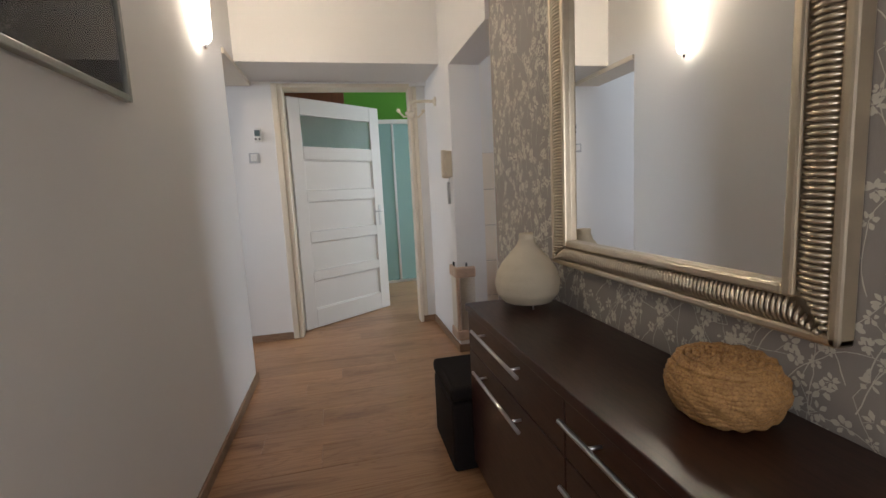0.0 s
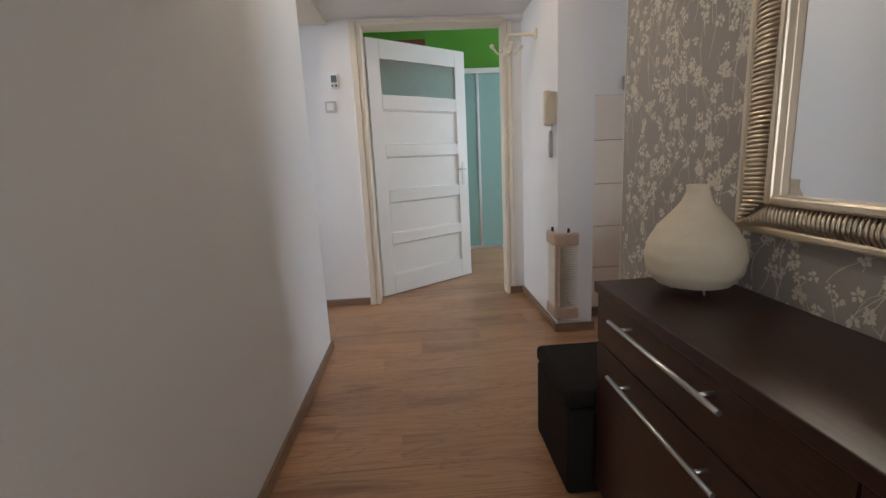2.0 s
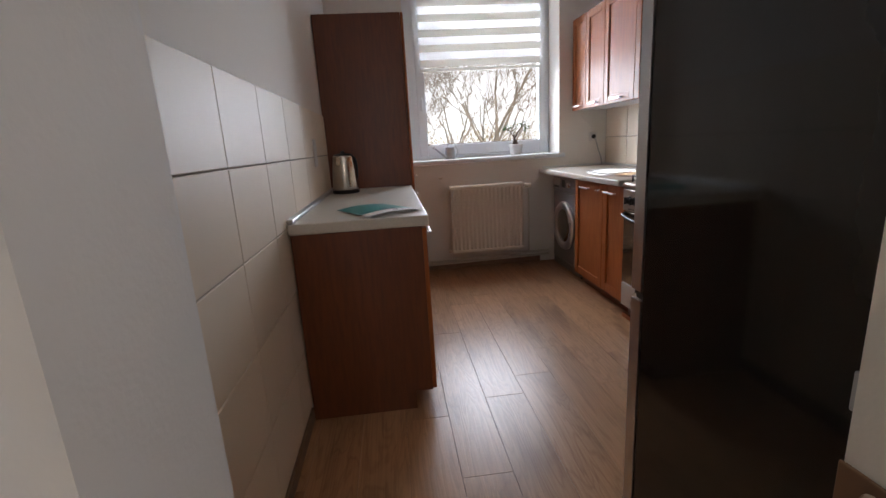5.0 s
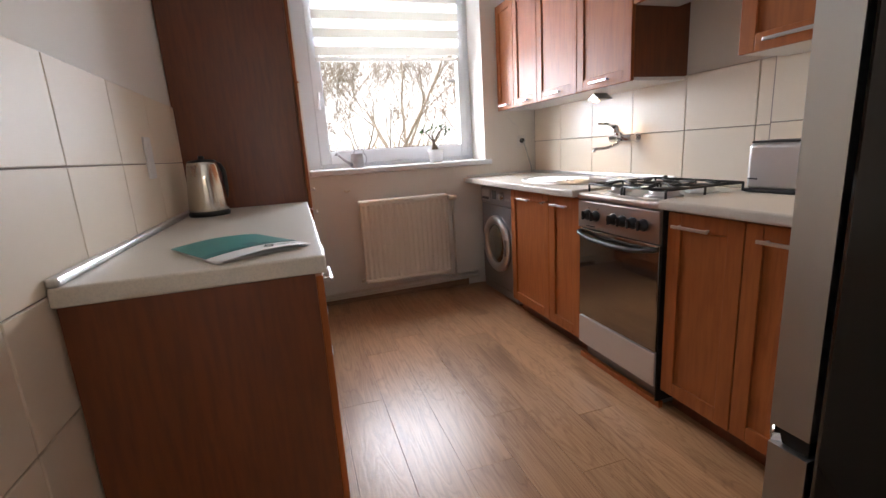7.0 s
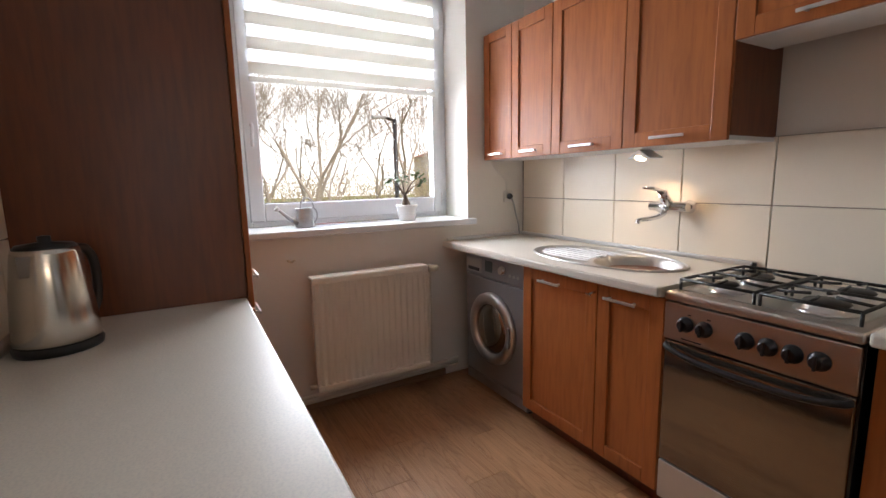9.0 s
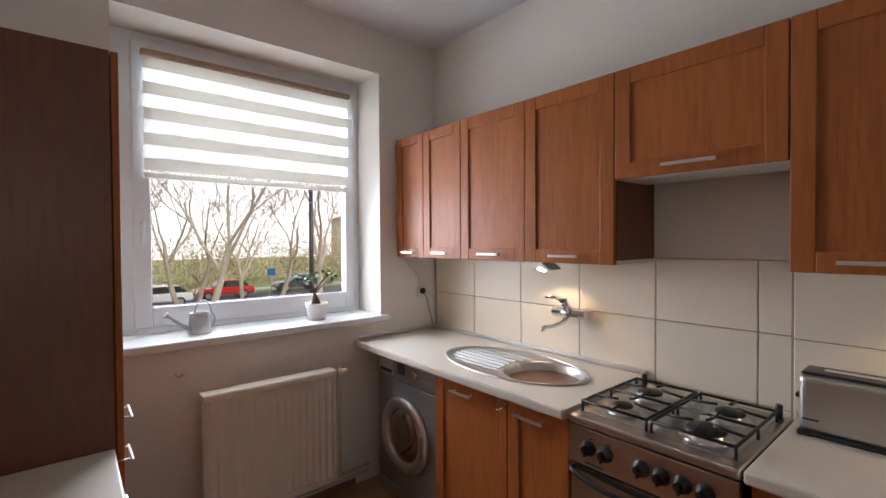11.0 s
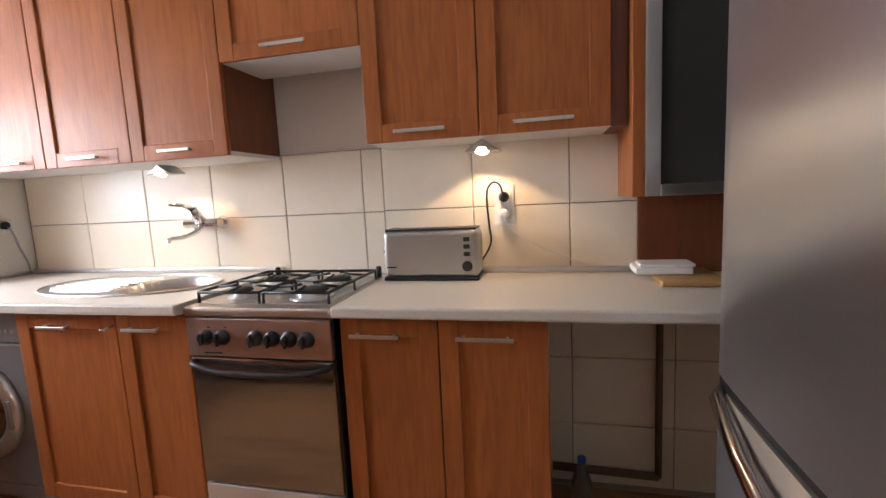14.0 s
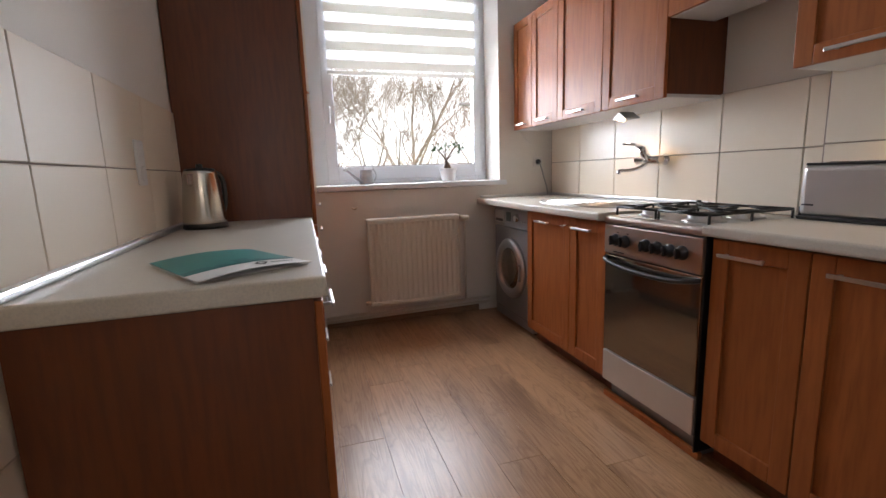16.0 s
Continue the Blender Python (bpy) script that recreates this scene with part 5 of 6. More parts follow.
tube_part("lever", t, "chrome", [(3.815, 1.445, 1.215), (3.83, 1.50, 1.235), (3.85, 1.545, 1.238)], [0.012, 0.009, 0.006])
tube_part("spout", t, "chrome", [(3.815, 1.40, 1.135), (3.825, 1.44, 1.105), (3.84, 1.50, 1.09), (3.855, 1.555, 1.088), (3.857, 1.563, 1.07)], [0.014, 0.012, 0.010, 0.010, 0.011])


def puck(x, y, face):
    t = thing("cabinet_spotlight", (x, y, UZ0), "lit wedge-shaped halogen spotlight under the cabinet", "spotlight", "under-cabinet lights")
    bm = bmesh.new()
    extruded(bm, [(-0.062, 0), (0.062, 0), (0.0, 0.042)], 0.10, Matrix.Translation((x, y + 0.05, UZ0 - 0.043)) @ FACE_MY)
    bmesh.ops.bevel(bm, geom=bm.edges[:], offset=0.004, segments=1, affect="EDGES")
    part("housing", bm, "steel", t, "brushed steel housing")
    turned_part("lens", t, "puck", [(0.024, 0.0), (0.024, 0.005)], Matrix.Translation((x, y + 0.034, UZ0 - 0.041)) @ Matrix.Rotation(radians(-155), 4, "X"), "lit halogen lens")
    lamp("spot_light", "SPOT", (x, y, UZ0 - 0.075), 2.7, (1.0, 0.70, 0.40), 0.025, target=(x, y - 0.03, 0.9)).data.spot_size = radians(125)


puck(3.865, 1.52, 0)
puck(2.445, 1.55, 0)

t = thing("notebook", (1.95, 1.6, ZW1), "white notepads stacked on a bamboo board", "notebook")
box_part("cover", t, "card", (1.76, 1.935, 1.50, 1.62, ZW1 + 0.022, ZW1 + 0.045), 0.003)
box_part("paper_block", t, "white_lam", (1.75, 1.92, 1.51, 1.61, ZW1 + 0.045, ZW1 + 0.056), 0.002)
t = thing("cutting_board", (1.9, 1.6, ZW1), "bamboo cutting board lying on the worktop", "cutting board")
bm = bmesh.new()
box(bm, 1.68, 1.88, 1.47, 1.72, ZW1 + 0.001, ZW1 + 0.02, 0.006)
part("board", bm, "wood_board", t)

t = thing("water_bottle", (2.12, 1.66, 0), "clear plastic water bottle with a blue cap", "bottle")
turned_part("bottle", t, "clear", [(0.03, 0.002), (0.036, 0.01), (0.036, 0.08), (0.033, 0.10), (0.036, 0.12), (0.035, 0.19), (0.013, 0.25), (0.013, 0.26)], Matrix.Translation((2.12, 1.66, 0)))
turned_part("cap", t, "blue", [(0.015, 0.258), (0.015, 0.278), (0.012, 0.28)], Matrix.Translation((2.12, 1.66, 0)), steps=18)
t = thing("drain_pipe", (1.82, 1.44, 0), "brown painted pipe on the tiled wall", "pipe")
tube_part("riser", t, "brown_board", [(1.82, 1.445, 0.09), (1.82, 1.445, 0.867)], 0.013)
tube_part("run", t, "brown_board", [(1.82, 1.445, 0.09), (2.22, 1.445, 0.10)], 0.016)

# radiator
t = thing("panel_radiator", (4.88, 2.52, 0.14), "ivory enamelled panel radiator under the window", "radiator")
bm = bmesh.new()
RY0, RY1, RZ0, RZ1, RX = 2.222, 2.895, 0.19, 0.806, 4.75
N = 18
ys = [RY0 + (RY1 - RY0) * i / (N * 6) for i in range(N * 6 + 1)]


def rad_x(i):
    ph = i % 6
    return RX + (0.010 if ph in (2, 3, 4) else 0.0)


a = [bm.verts.new((rad_x(i), y, RZ0 + 0.03)) for i, y in enumerate(ys)]
b = [bm.verts.new((rad_x(i), y, RZ1 - 0.03)) for i, y in enumerate(ys)]
for i in range(len(ys) - 1):
    bm.faces.new((a[i], a[i + 1], b[i + 1], b[i]))
for f in bm.faces:
    f.smooth = True
part("front_panel", bm, "radiator", t)
box_part("rail", t, "radiator", (RX - 0.003, RX + 0.02, RY0, RY1, RZ1 - 0.032, RZ1), 0.006)
box_part("rail", t, "radiator", (RX - 0.003, RX + 0.02, RY0, RY1, RZ0, RZ0 + 0.032), 0.006)
box_part("end", t, "radiator", (RX, RX + 0.02, RY0, RY0 + 0.012, RZ0 + 0.033, RZ1 - 0.033), 0.003)
box_part("end", t, "radiator", (RX, RX + 0.02, RY1 - 0.012, RY1, RZ0 + 0.033, RZ1 - 0.033), 0.003)
box_part("convector", t, "radiator", (RX + 0.022, RX + 0.075, RY0 + 0.01, RY1 - 0.01, RZ0 + 0.02, RZ1 - 0.01), 0.002)
box_part("grille", t, "radiator", (RX + 0.002, RX + 0.08, RY0 + 0.003, RY1 - 0.003, RZ1 - 0.008, RZ1 + 0.004), 0.002)
for y in (RY0 + 0.1, RY1 - 0.1):
    box_part("bracket", t, "radiator", (RX + 0.07, 4.969, y, y + 0.03, RZ0 + 0.2, RZ0 + 0.45), 0.002)
tube_part("valve_head", t, "cream_plastic", [(4.795, RY0 - 0.02, RZ1 - 0.03), (4.795, RY0 - 0.085, RZ1 - 0.03)], [0.022, 0.019], "cream thermostatic head", 16)
tube_part("valve", t, "chrome", [(4.795, RY0 + 0.005, RZ1 - 0.03), (4.795, RY0 - 0.022, RZ1 - 0.03)], 0.012)
tube_part("lower_valve", t, "cream_plastic", [(4.795, RY1 - 0.005, RZ0 + 0.02), (4.795, RY1 + 0.03, RZ0 + 0.02)], 0.014)
t = thing("heating_pipe", (4.93, 2.5, 0.08), "cream painted heating pipes along the wall", "pipe")
tube_part("pipe", t, "radiator", [(4.93, 1.92, 0.115), (4.93, 3.20, 0.085)], 0.011)
tube_part("pipe", t, "radiator", [(4.935, 1.92, 0.075), (4.935, 3.20, 0.055)], 0.011)
tube_part("riser", t, "radiator", [(4.93, 2.12, 0.11), (4.925, 2.12, RZ1 - 0.03)], 0.009)
t = thing("wall_hook", (4.96, 2.95, 0.86), "small brass double hook on the wall", "hook")
tube_part("hook", t, "gold", [(4.969, 2.95, 0.875), (4.945, 2.95, 0.872), (4.935, 2.97, 0.885)], 0.005)
tube_part("hook", t, "gold", [(4.969, 2.95, 0.875), (4.945, 2.95, 0.872), (4.935, 2.93, 0.885)], 0.005)

# sill things
t = thing("watering_can", (5.10, 2.83, 1.043), "small galvanised watering can on the sill", "watering can")
cm = Matrix.Translation((5.10, 2.83, 1.044))
turned_part("body", t, "zinc", [(0.052, 0), (0.053, 0.004), (0.045, 0.105), (0.044, 0.108), (0.041, 0.106), (0.046, 0.01), (0.002, 0.009)], cm)
tube_part("spout", t, "zinc", [cm @ Vector(p) for p in ((-0.02, 0.045, 0.025), (-0.035, 0.09, 0.055), (-0.05, 0.145, 0.105))], [0.013, 0.010, 0.007], sides=12)
turned_part("rose", t, "zinc", [(0.007, 0), (0.017, 0.02), (0.016, 0.023)], Matrix.Translation(cm @ Vector((-0.05, 0.145, 0.103))) @ Matrix.Rotation(radians(-50), 4, "X"), steps=16)
bm = bmesh.new()
tube(bm, [cm @ Vector((0.0, 0.038 * math.cos(a) - 0.018, 0.105 + 0.062 * math.sin(a))) for a in [math.pi * k / 14 for k in range(15)]], 0.004, 8)
tube(bm, [cm @ Vector((0.004, -0.045 - 0.03 * math.sin(a), 0.065 + 0.045 * math.cos(a))) for a in [math.pi * k / 12 for k in range(13)]], 0.004, 8)
part("handle", bm, "zinc", t)
t = thing("bonsai_plant", (5.08, 2.19, 1.043), "small bonsai fig in a white ceramic pot", "plant")
pm = Matrix.Translation((5.08, 2.19, 1.044))
pot = turned_part("pot", t, "ceramic", [(0.048, 0), (0.052, 0.004), (0.064, 0.085), (0.067, 0.088), (0.067, 0.102), (0.060, 0.102), (0.057, 0.085)], pm)
turned_part("soil", pot, "soil", [(0.001, 0.084), (0.058, 0.085), (0.058, 0.088), (0.001, 0.090)], pm)
bm = bmesh.new()
tube(bm, [pm @ Vector(p) for p in ((0, 0, 0.085), (0.004, 0.006, 0.115), (0.0, 0.01, 0.145), (0.004, 0.014, 0.17))], [0.03, 0.026, 0.013, 0.008], 10)
tips = []
rnd = random.Random(11)
for k in range(7):
    a = 2 * math.pi * k / 7 + rnd.uniform(-0.3, 0.3)
    e = Vector((0.07 * math.cos(a), 0.10 * math.sin(a), 0.22 + rnd.uniform(0, 0.07)))
    tube(bm, [pm @ Vector((0.003, 0.012, 0.16)), pm @ (Vector((0.003, 0.012, 0.16)).lerp(e, 0.5) + Vector((0, 0, 0.01))), pm @ e], [0.006, 0.004, 0.0025], 6)
    tips.append(e)
part("trunk", bm, "bark", t)
bm = bmesh.new()
for e in tips:
    for k in range(9):
        c = pm @ (e + Vector((rnd.gauss(0, 0.018), rnd.gauss(0, 0.024), rnd.gauss(0, 0.016))))
        m = Matrix.Translation(c) @ Euler((rnd.uniform(-0.8, 0.8), rnd.uniform(-0.8, 0.8), rnd.uniform(0, 6.3))).to_matrix().to_4x4()
        pts = [(0, -0.018, 0), (0.008, -0.006, 0.002), (0.008, 0.006, 0.003), (0, 0.018, 0), (-0.008, 0.006, 0.003), (-0.008, -0.006, 0.002)]
        bm.faces.new([bm.verts.new(m @ Vector(p)) for p in pts])
tagged(part("foliage", bm, "leaf", t, "glossy green leaves"), kind="stuff")

# ---- outdoors ----
GZ = -2.9
bm = bmesh.new()
box(bm, 5.4, 900, -700, 700, GZ - 0.3, GZ)
solid("ground", bm, "grass", "winter grass beyond the window", "ground", "structure")
bm = bmesh.new()
box(bm, 37, 44, -300, 300, GZ - 0.1, GZ + 0.02)
solid("road", bm, "asphalt", "grey asphalt road", "road", "structure")
bm = bmesh.new()
box(bm, 14, 15.6, -300, 300, GZ - 0.1, GZ + 0.03)
box(bm, 36.7, 37, -300, 300, GZ - 0.1, GZ + 0.12)
box(bm, 46, 48, -300, 300, GZ - 0.1, GZ + 0.03)
solid("pavement", bm, "paving", "pale paved footpaths and kerb", "pavement", "structure")


def tree(x, y, height, seed, spread=1.0, leafy=0.0):
    rnd = random.Random(seed)
    height *= 1.65
    t = thing("bare_tree", (x, y, GZ), "bare winter tree with branching limbs", "tree", "trees outside")
    bm = bmesh.new()
    ends = []

    def limb(p, d, length, r, depth):
        pts, rs = [p], [r]
        n = 4
        for i in range(n):
            d = (d + Vector((rnd.gauss(0, 0.16), rnd.gauss(0, 0.16), rnd.gauss(0.04, 0.08)))).normalized()
            p = p + d * (length / n)
            pts.append(p)
            rs.append(max(r * (1 - 0.45 * (i + 1) / n), 0.013))
        tube(bm, pts, rs, 6 if depth < 2 else 3, ends=False)
        ends.append(p)
        if depth >= 5:
            return
        for k in range(3 if depth else 4):
            a = rnd.uniform(0, 2 * math.pi)
            s = rnd.uniform(0.45, 0.95) * spread
            nd = (d + Vector((s * math.cos(a), s * math.sin(a), rnd.uniform(-0.1, 0.4)))).normalized()
            j = rnd.choice((2, 3, 4)) if depth else rnd.choice((3, 4))
            limb(pts[j], nd, length * rnd.uniform(0.62, 0.86), rs[j] * 0.62, depth + 1)

    limb(Vector((x, y, GZ - 0.1)), Vector((rnd.uniform(-0.1, 0.1), rnd.uniform(-0.15, 0.15), 1)).normalized(), height * 0.23, height * 0.0095, 0)
    part("trunk", bm, "twig", t)
    if leafy:
        bm = bmesh.new()
        for e in ends:
            for k in range(int(leafy)):
                c = e + Vector((rnd.gauss(0, 0.25), rnd.gauss(0, 0.25), rnd.gauss(0, 0.25)))
                s = rnd.uniform(0.012, 0.03)
                m = Matrix.Translation(c) @ Euler((rnd.uniform(0, 6), rnd.uniform(0, 6), 0)).to_matrix().to_4x4()
                bm.faces.new([bm.verts.new(m @ Vector(p)) for p in ((-s, 0, 0), (0, s * 0.6, 0), (s, 0, 0), (0, -s * 0.6, 0))])
        part("crown", bm, "dry_leaf", t, "sparse dry leaves")


for args in ((16.5, 4.3, 13, 3, 0.8, 0), (19, 1.0, 14, 8, 0.9, 0), (20, -0.5, 12, 12, 0.9, 0), (21.0, -5.0, 12, 21, 0.9, 0), (24.0, 2.6, 12, 41, 0.9, 0), (30.0, 5.0, 12, 5, 1.0, 1), (31, -1.5, 12, 9, 1.0, 1), (34, -8, 12, 14, 1.1, 2), (33, 10, 12, 16, 1.0, 2), (33.5, -14.5, 11, 30, 1.1, 2), (36, 1.5, 13, 31, 1.1, 2), (38, -20, 12, 33, 1.1, 2), (32, 15, 12, 35, 1.1, 2), (27, 0.2, 11, 51, 1.0, 0), (28, 4.2, 10, 52, 1.0, 0), (26.5, -3.6, 10, 53, 1.0, 0), (39, -4, 12, 54, 1.1, 3), (40, 6, 12, 55, 1.1, 3)):
    tree(*args)


def bush(x, y, r, seed):
    rnd = random.Random(seed)
    t = thing("shrub", (x, y, GZ), "tangled olive-brown winter shrub", "shrub", "shrubs outside")
    bm = bmesh.new()
    for k in range(int(900 * r)):
        c = Vector((x + rnd.gauss(0, 0.45 * r), y + rnd.gauss(0, 0.6 * r), GZ + abs(rnd.gauss(0.55 * r, 0.4 * r))))
        s = rnd.uniform(0.06, 0.16)
        m = Matrix.Translation(c) @ Euler((rnd.uniform(0, 6), rnd.uniform(0, 6), 0)).to_matrix().to_4x4()
        bm.faces.new([bm.verts.new(m @ Vector(p)) for p in ((-s, 0, 0), (0, s * 0.5, 0), (s, 0, 0), (0, -s * 0.5, 0))])
    part("foliage", bm, "dry_leaf", t)
    bm = bmesh.new()
    for k in range(26):
        a = rnd.uniform(0, 6.28)
        tube(bm, [(x, y, GZ), (x + 0.4 * r * math.cos(a), y + 0.5 * r * math.sin(a), GZ + 0.8 * r), (x + 0.8 * r * math.cos(a + 0.4), y + 0.9 * r * math.sin(a + 0.4), GZ + rnd.uniform(1, 1.7) * r)], [0.03, 0.02, 0.008], 4)
    part("stems", bm, "twig", t)


for i in range(13):
    bush(52 + (i % 3) * 3, -38 + i * 5.2, 4.0 + 1.0 * (i % 2), 40 + i)


def car(x, y, turn, paint, label):
    t = thing("parked_car", (x, y, GZ + 0.02), label, "car", "parked cars")
    m = Matrix.Translation((x, y, GZ + 0.02)) @ Matrix.Rotation(radians(turn), 4, "Z")
    bm = bmesh.new()
    side = [(-2.1, 0.35), (2.1, 0.35), (2.15, 0.6), (2.0, 0.82), (1.0, 0.92), (-1.9, 0.95), (-2.12, 0.75)]
    extruded(bm, [(a, b) for a, b in side], 1.7, m @ Matrix.Translation((0, 0.85, 0)) @ FACE_MY)
    bmesh.ops.bevel(bm, geom=bm.edges[:], offset=0.07, segments=3, affect="EDGES")
    bm.transform(Matrix())
    body = part("body", bm, paint, t)
    bm = bmesh.new()
    extruded(bm, [(1.0, 0.9), (0.45, 1.38), (-1.2, 1.42), (-1.85, 0.93)], 1.46, m @ Matrix.Translation((0, 0.73, 0)) @ FACE_MY)
    bmesh.ops.bevel(bm, geom=bm.edges[:], offset=0.06, segments=2, affect="EDGES")
    part("glasshouse", bm, "car_glass", t)
    bm = bmesh.new()
    box(bm, -1.15, 0.42, -0.66, 0.66, 1.38, 1.45, 0.03)
    bm.transform(m)
    part("roof", bm, paint, t)
    for wx in (-1.3, 1.35):
        for wy in (-0.86, 0.66):
            w = turned_part("wheel", t, "black", [(0.31, 0), (0.33, 0.03), (0.33, 0.17), (0.31, 0.2)], m @ Matrix.Translation((wx, wy + 0.2, 0.33)) @ FACE_MY, steps=22)
            turned_part("rim", w, "alu", [(0.2, -0.004), (0.2, 0.204)], m @ Matrix.Translation((wx, wy + 0.2, 0.33)) @ FACE_MY, steps=18)
    for wy in (-0.6, 0.6):
        bm = bmesh.new()
        box(bm, 2.07, 2.15, wy - 0.16, wy + 0.16, 0.58, 0.72, 0.02)
        bm.transform(m)
        part("headlight", bm, "card", body)


car(41, -6.2, 92, "car_red", "red hatchback parked by the road")
car(39, -1.4, 88, "car_white", "white hatchback parked by the road")
car(43, -13, 92, "car_dark", "dark blue saloon parked by the road")
car(43, 1.0, 90, "car_red", "red saloon parked farther off")
t = thing("street_lamp", (15.5, -2.35, GZ), "slender dark grey street lamp", "street lamp")
tube_part("pole", t, "iron", [(15.5, -2.35, GZ), (15.5, -2.35, 3.2)], [0.09, 0.06])
tube_part("arm", t, "iron", [(15.5, -2.35, 3.15), (15.45, -2.0, 3.22)], 0.04)
box_part("lamp_head", t, "grey_plastic", (15.38, 15.55, -2.05, -1.6, 3.18, 3.27), 0.02)
t = thing("road_sign", (40, -9.6, GZ), "blue road sign on a post", "road sign")
tube_part("post", t, "grey_plastic", [(40, -9.6, GZ), (40, -9.6, GZ + 2.4)], 0.04)
box_part("sign_plate", t, "blue", (39.9, 39.95, -9.9, -9.3, GZ + 1.7, GZ + 2.3), 0.01)


def house(x0, x1, y0, y1, h, n):
    t = thing("apartment_house", ((x0 + x1) / 2, (y0 + y1) / 2, GZ), "distant rendered apartment house with a red roof", "house", "far houses")
    w = box_part("wall", t, "render", (x0, x1, y0, y1, GZ, GZ + h), 0)
    bm = bmesh.new()
    extruded(bm, [(y0 - 0.5, 0), (y1 + 0.5, 0), ((y0 + y1) / 2, 3.5)], x1 - x0 + 0.8, Matrix.Translation((x0 - 0.4, 0, GZ + h)) @ Matrix(((0, 0, 1, 0), (1, 0, 0, 0), (0, 1, 0, 0), (0, 0, 0, 1))))
    part("roof", bm, "roof", t)
    for k in range(n):
        for s in range(int(h / 3)):
            y = y0 + (k + 0.5) * (y1 - y0) / n
            wd = box_part("window", t, "card", (x0 - 0.06, x0 + 0.05, y - 0.65, y + 0.65, GZ + 1 + 3 * s, GZ + 2.5 + 3 * s), 0.01)
            box_part("pane", wd, "pane", (x0 - 0.07, x0 - 0.055, y - 0.55, y + 0.55, GZ + 1.1 + 3 * s, GZ + 2.4 + 3 * s), 0)


house(75, 87, -60, -38, 9, 7)
house(85, 95, 34, 60, 9, 7)
M["haze"] = mat("bright_overcast_sky", (0.9, 0.92, 0.95), 1.0, var=0.0, emit=0.85, emit_colour=(0.96, 0.98, 1.0))
bm = bmesh.new()
box(bm, 140, 141, -160, 160, GZ - 2, 110)
solid("backdrop", bm, "haze", "bright overcast sky", "sky", "structure")

# ---- pieces: wallpaper print, tiles, planks ----
rnd = random.Random(77)
bm = bmesh.new()
PX = 1.0675


def blob(y, z, ry, rz, turn):
    k = 8
    lift = PX + 0.0016 - 0.0008 * rnd.random()
    c, s = math.cos(turn), math.sin(turn)
    vs = []
    for i in range(k):
        a = 2 * math.pi * i / k
        u, v = ry * math.cos(a) * rnd.uniform(0.75, 1.2), 1.15 * rz * math.sin(a) * abs(math.sin(a)) ** 0.6 * rnd.uniform(0.75, 1.2)
        vs.append(bm.verts.new((lift, y + u * c - v * s, z + u * s + v * c)))
    bm.faces.new(vs)


def stem(y, z, direction, length, width):
    pts = []
    for i in range(int(length / 0.02)):
        pts.append((y, z))
        direction += rnd.gauss(0, 0.16) + 0.05 * math.sin(z * 9)
        y, z = y + 0.02 * math.cos(direction), z + 0.02 * math.sin(direction)
    prev = None
    level = PX + 0.0016 - 0.0008 * rnd.random()
    for i, (a, b) in enumerate(pts):
        w = width * (1 - 0.5 * i / len(pts)) * rnd.uniform(0.7, 1.2)
        nx = pts[min(i + 1, len(pts) - 1)]
        px = pts[max(i - 1, 0)]
        d = math.atan2(nx[1] - px[1], nx[0] - px[0]) + math.pi / 2
        cur = (bm.verts.new((level, a + w * math.cos(d), b + w * math.sin(d))), bm.verts.new((level, a - w * math.cos(d), b - w * math.sin(d))))
        if prev:
            bm.faces.new((prev[0], prev[1], cur[1], cur[0]))
        prev = cur
    return pts


def flower(y, z, r):
    n = rnd.randint(5, 7)
    for k in range(n):
        a = 2 * math.pi * k / n + rnd.uniform(-0.35, 0.35)
        d = r * rnd.uniform(0.55, 0.95)
        blob(y + d * math.cos(a), z + d * math.sin(a), r * rnd.uniform(0.40, 0.58), r * rnd.uniform(0.22, 0.36), a)


gy = -0.75
while gy < 2.80:
    gz = 0.02
    while gz < 2.8:
        y, z = gy + rnd.uniform(-0.05, 0.05), gz + rnd.uniform(-0.08, 0.08)
        pts = stem(y, z, math.pi / 2 + rnd.uniform(-0.5, 0.5), rnd.uniform(0.22, 0.36), 0.0011)
        for f in (0.3, 0.55, 0.8, 1.0):
            py, pz = pts[min(int(f * len(pts)), len(pts) - 1)]
            side = rnd.choice((-1, 1))
            tw = stem(py, pz, math.pi / 2 + side * rnd.uniform(0.4, 1.1), rnd.uniform(0.03, 0.07), 0.0007)
            flower(*tw[-1], rnd.uniform(0.008, 0.018))
            for q in tw[1::2]:
                if rnd.random() < 0.6:
                    blob(q[0] + rnd.uniform(-0.012, 0.012), q[1] + rnd.uniform(-0.008, 0.012), 0.0065, 0.003, rnd.uniform(0, 6))
        gz += 0.14
    gy += 0.052
bmesh.ops.delete(bm, geom=[v for v in bm.verts if v.co.y > 2.82 or v.co.z < 0.01], context="VERTS")
tagged(part("printed_flowers", bm, "print", WALL_PAPER, "cream flowering branches", smooth=False), kind="stuff")

bm = bmesh.new()
box(bm, 1.33, 4.12, 3.847, 3.855, 0.05, 1.429)
part("grout_bed", bm, "grout", WALL_KL)
bm = bmesh.new()
box(bm, 2.895, 4.966, 1.335, 1.341, 0.60, 1.4385)
box(bm, 1.22, 2.88, 1.415, 1.421, 0.005, 1.4435)
box(bm, 2.88, 2.893, 1.341, 1.421, 0.60, 1.4385)
part("grout_bed", bm, "grout", WALL_KR)
TILES = {}


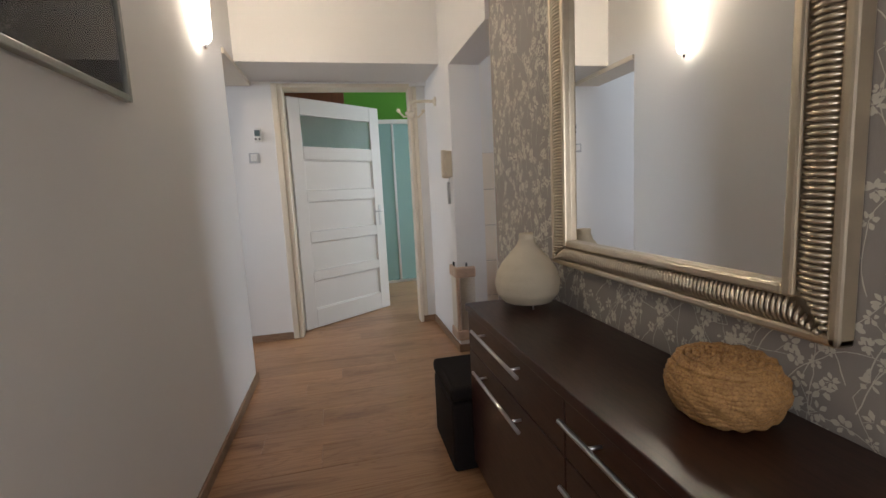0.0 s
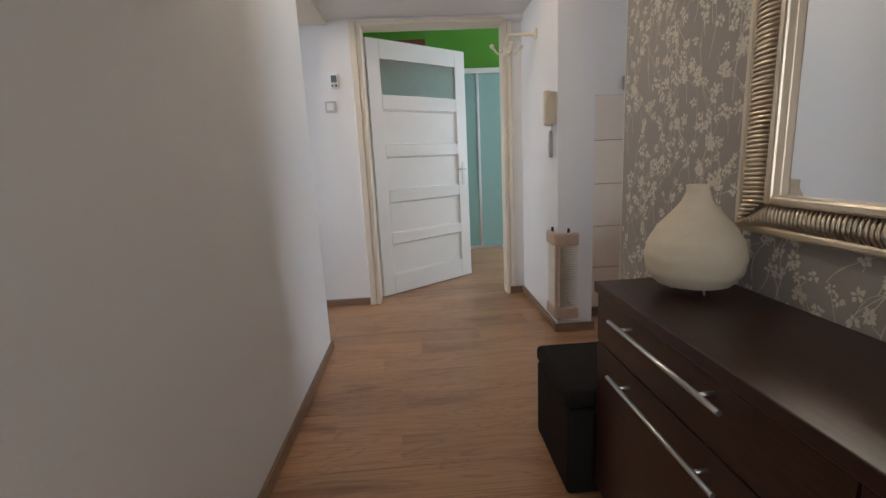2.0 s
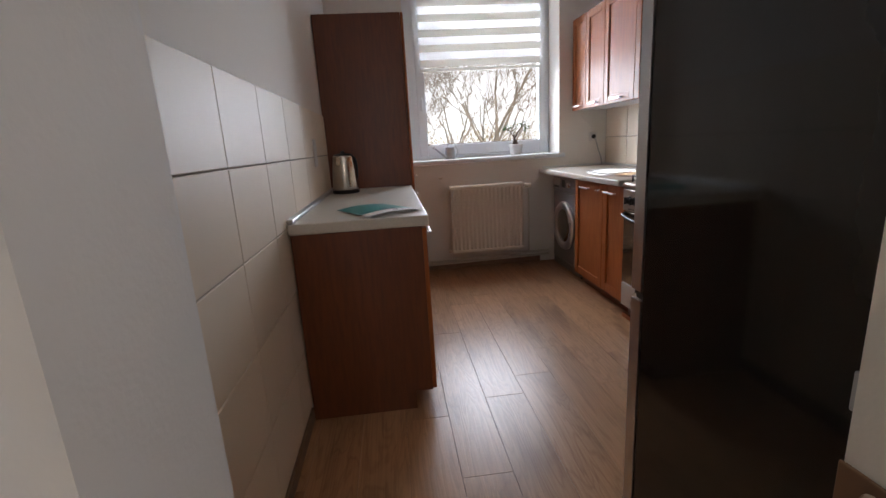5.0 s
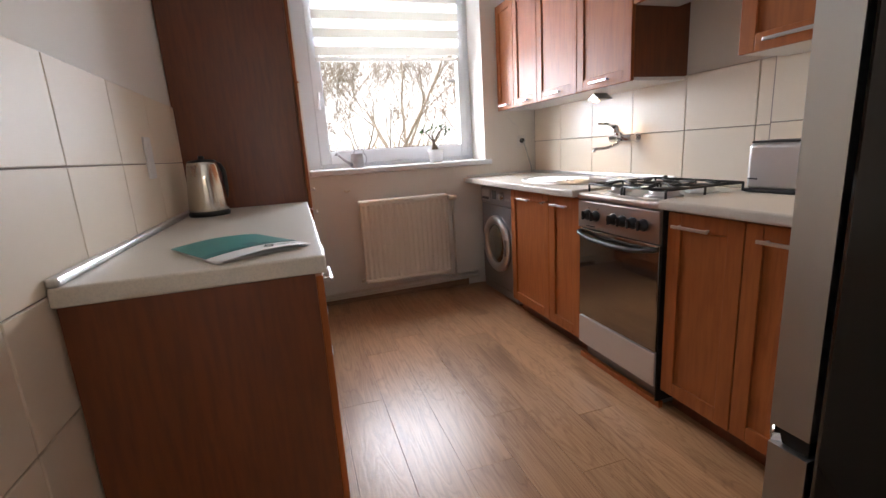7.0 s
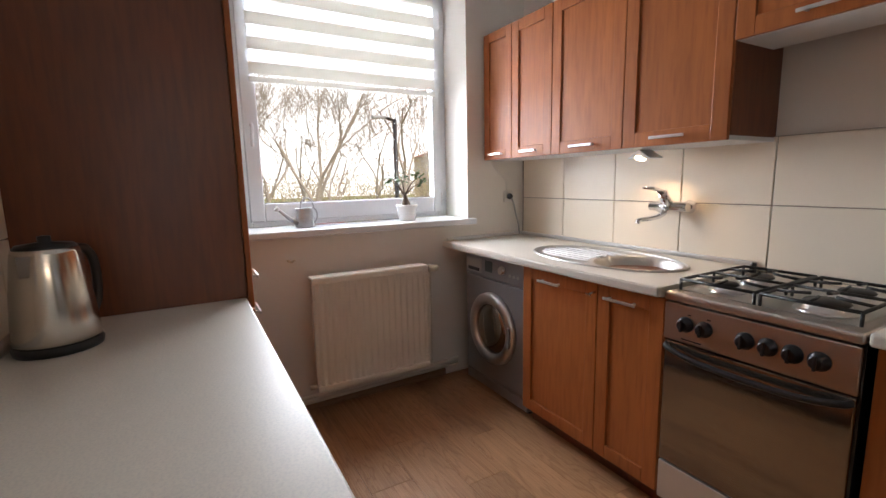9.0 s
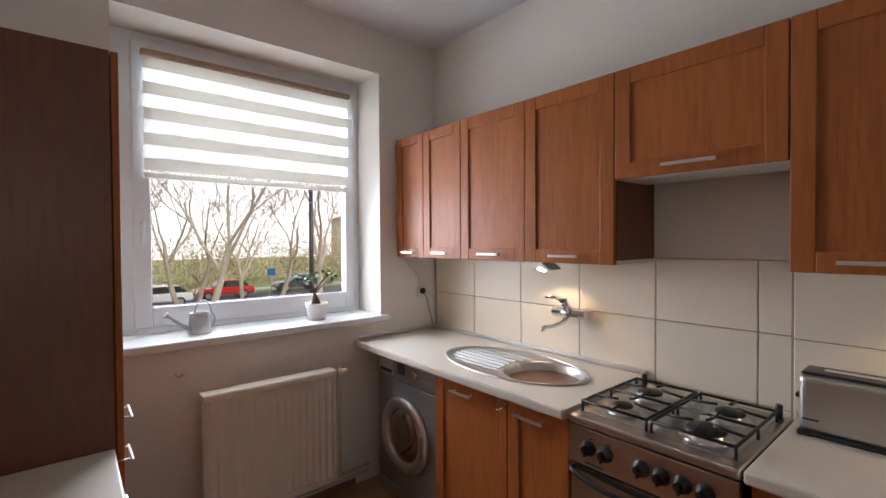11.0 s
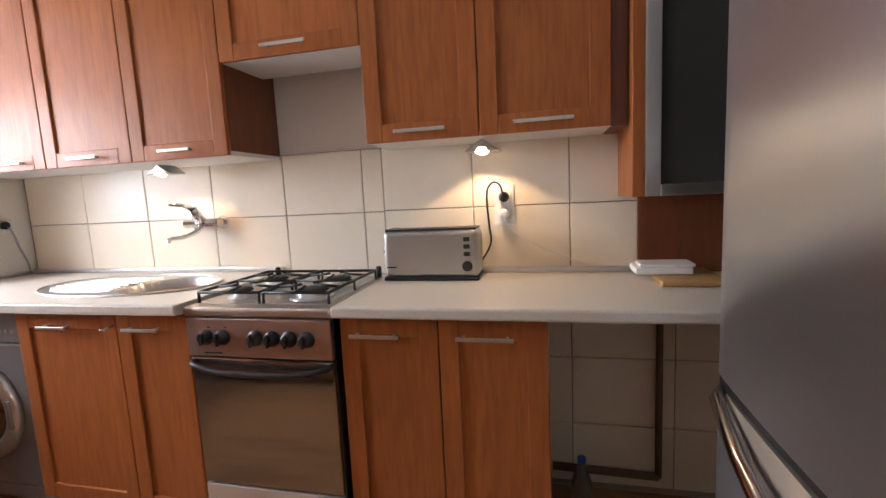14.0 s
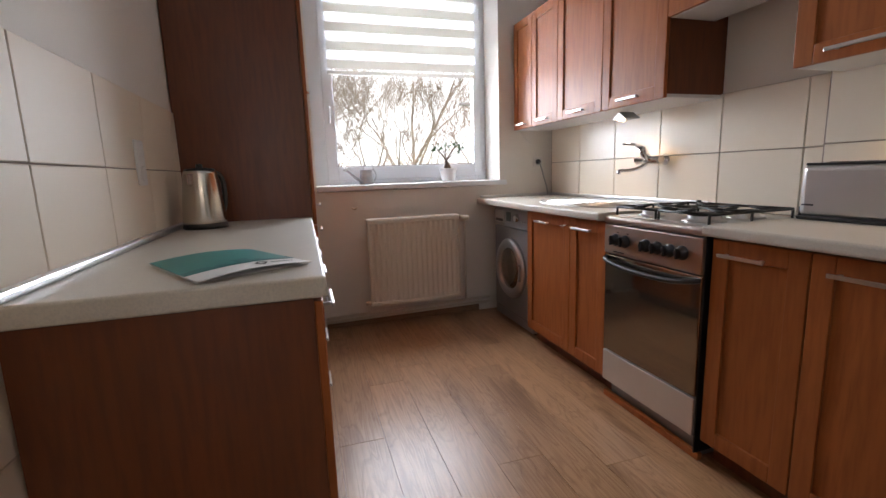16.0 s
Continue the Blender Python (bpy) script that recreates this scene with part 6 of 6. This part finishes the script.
def tile(x0, x1, z0, z1, y, sign, parent, material):
    """One glazed tile, its face looking along sign * y; alike sizes share a mesh."""
    w, h = round(x1 - x0 - 0.004, 3), round(z1 - z0 - 0.004, 3)
    if w < 0.01 or h < 0.01:
        return
    key = (w, h, sign, material)
    if key not in TILES:
        tb = bmesh.new()
        box(tb, -w / 2, w / 2, min(0, sign * 0.011), max(0, sign * 0.011), -h / 2, h / 2, 0.0022, 1)
        TILES[key] = mesh_of(tb, "tile", material)
    ob = new("tile", TILES[key])
    ob.parent = parent
    ob.location = ((x0 + x1) / 2, y, (z0 + z1) / 2)


xs = [1.33, 1.704, 2.077, 2.470, 2.863, 3.255, 3.645, 4.035, 4.12]
zs = [0.065, 0.339, 0.612, 0.886, 1.158, 1.429]
for a, b in zip(xs, xs[1:]):
    for c, d in zip(zs, zs[1:]):
        tile(a, b, c, d, 3.851, -1, WALL_KL, "tile_w")
xs = [2.897, 3.011, 3.398, 3.786, 4.174, 4.562, 4.95]
for a, b in zip(xs, xs[1:]):
    for c, d in zip((0.61, 0.886, 1.163), (0.886, 1.163, 1.4385)):
        tile(a, b, c, d, 1.338, 1, WALL_KR, "tile")
xs = [1.25, 1.38, 1.76, 2.138, 2.51, 2.886]
for a, b in zip(xs, xs[1:]):
    for c, d in zip((0.03, 0.283, 0.56, 0.84, 1.17), (0.283, 0.56, 0.84, 1.17, 1.4435)):
        tile(a, b, c, d, 1.418, 1, WALL_KR, "tile")

PL = {}
rnd = random.Random(3)
y = -0.95
row = 0
while y < 7.2:
    y1 = min(y + 0.19, 7.38)
    spans = [(1.22, 5.0)] if 1.2 < y < 3.4 else []
    if y < 3.6:
        spans = spans + [(-0.5, 1.07)]
        if 2.7 < y < 3.7:
            spans = [(-1.6, 5.0)]
    elif y < 3.85:
        spans = [(-1.6, 5.0)]
    else:
        spans = [(-1.6, 2.4)]
    off = rnd.uniform(0, 1.28)
    for s0, s1 in spans:
        x = s0 - off
        while x < s1:
            a, b = max(x, s0), min(x + 1.28, s1)
            if b - a > 0.02:
                w, h = round(b - a - 0.0008, 4), round(y1 - y - 0.0008, 4)
                if (w, h) not in PL:
                    pb = bmesh.new()
                    box(pb, -w / 2, w / 2, -h / 2, h / 2, -0.006, 0.0, 0.0007, 1)
                    PL[(w, h)] = mesh_of(pb, "plank", "plank")
                ob = new("plank", PL[(w, h)])
                ob.parent = FLOOR
                ob.location = ((a + b) / 2, (y + y1) / 2, 0)
            x += 1.28
    y += 0.19
    row += 1
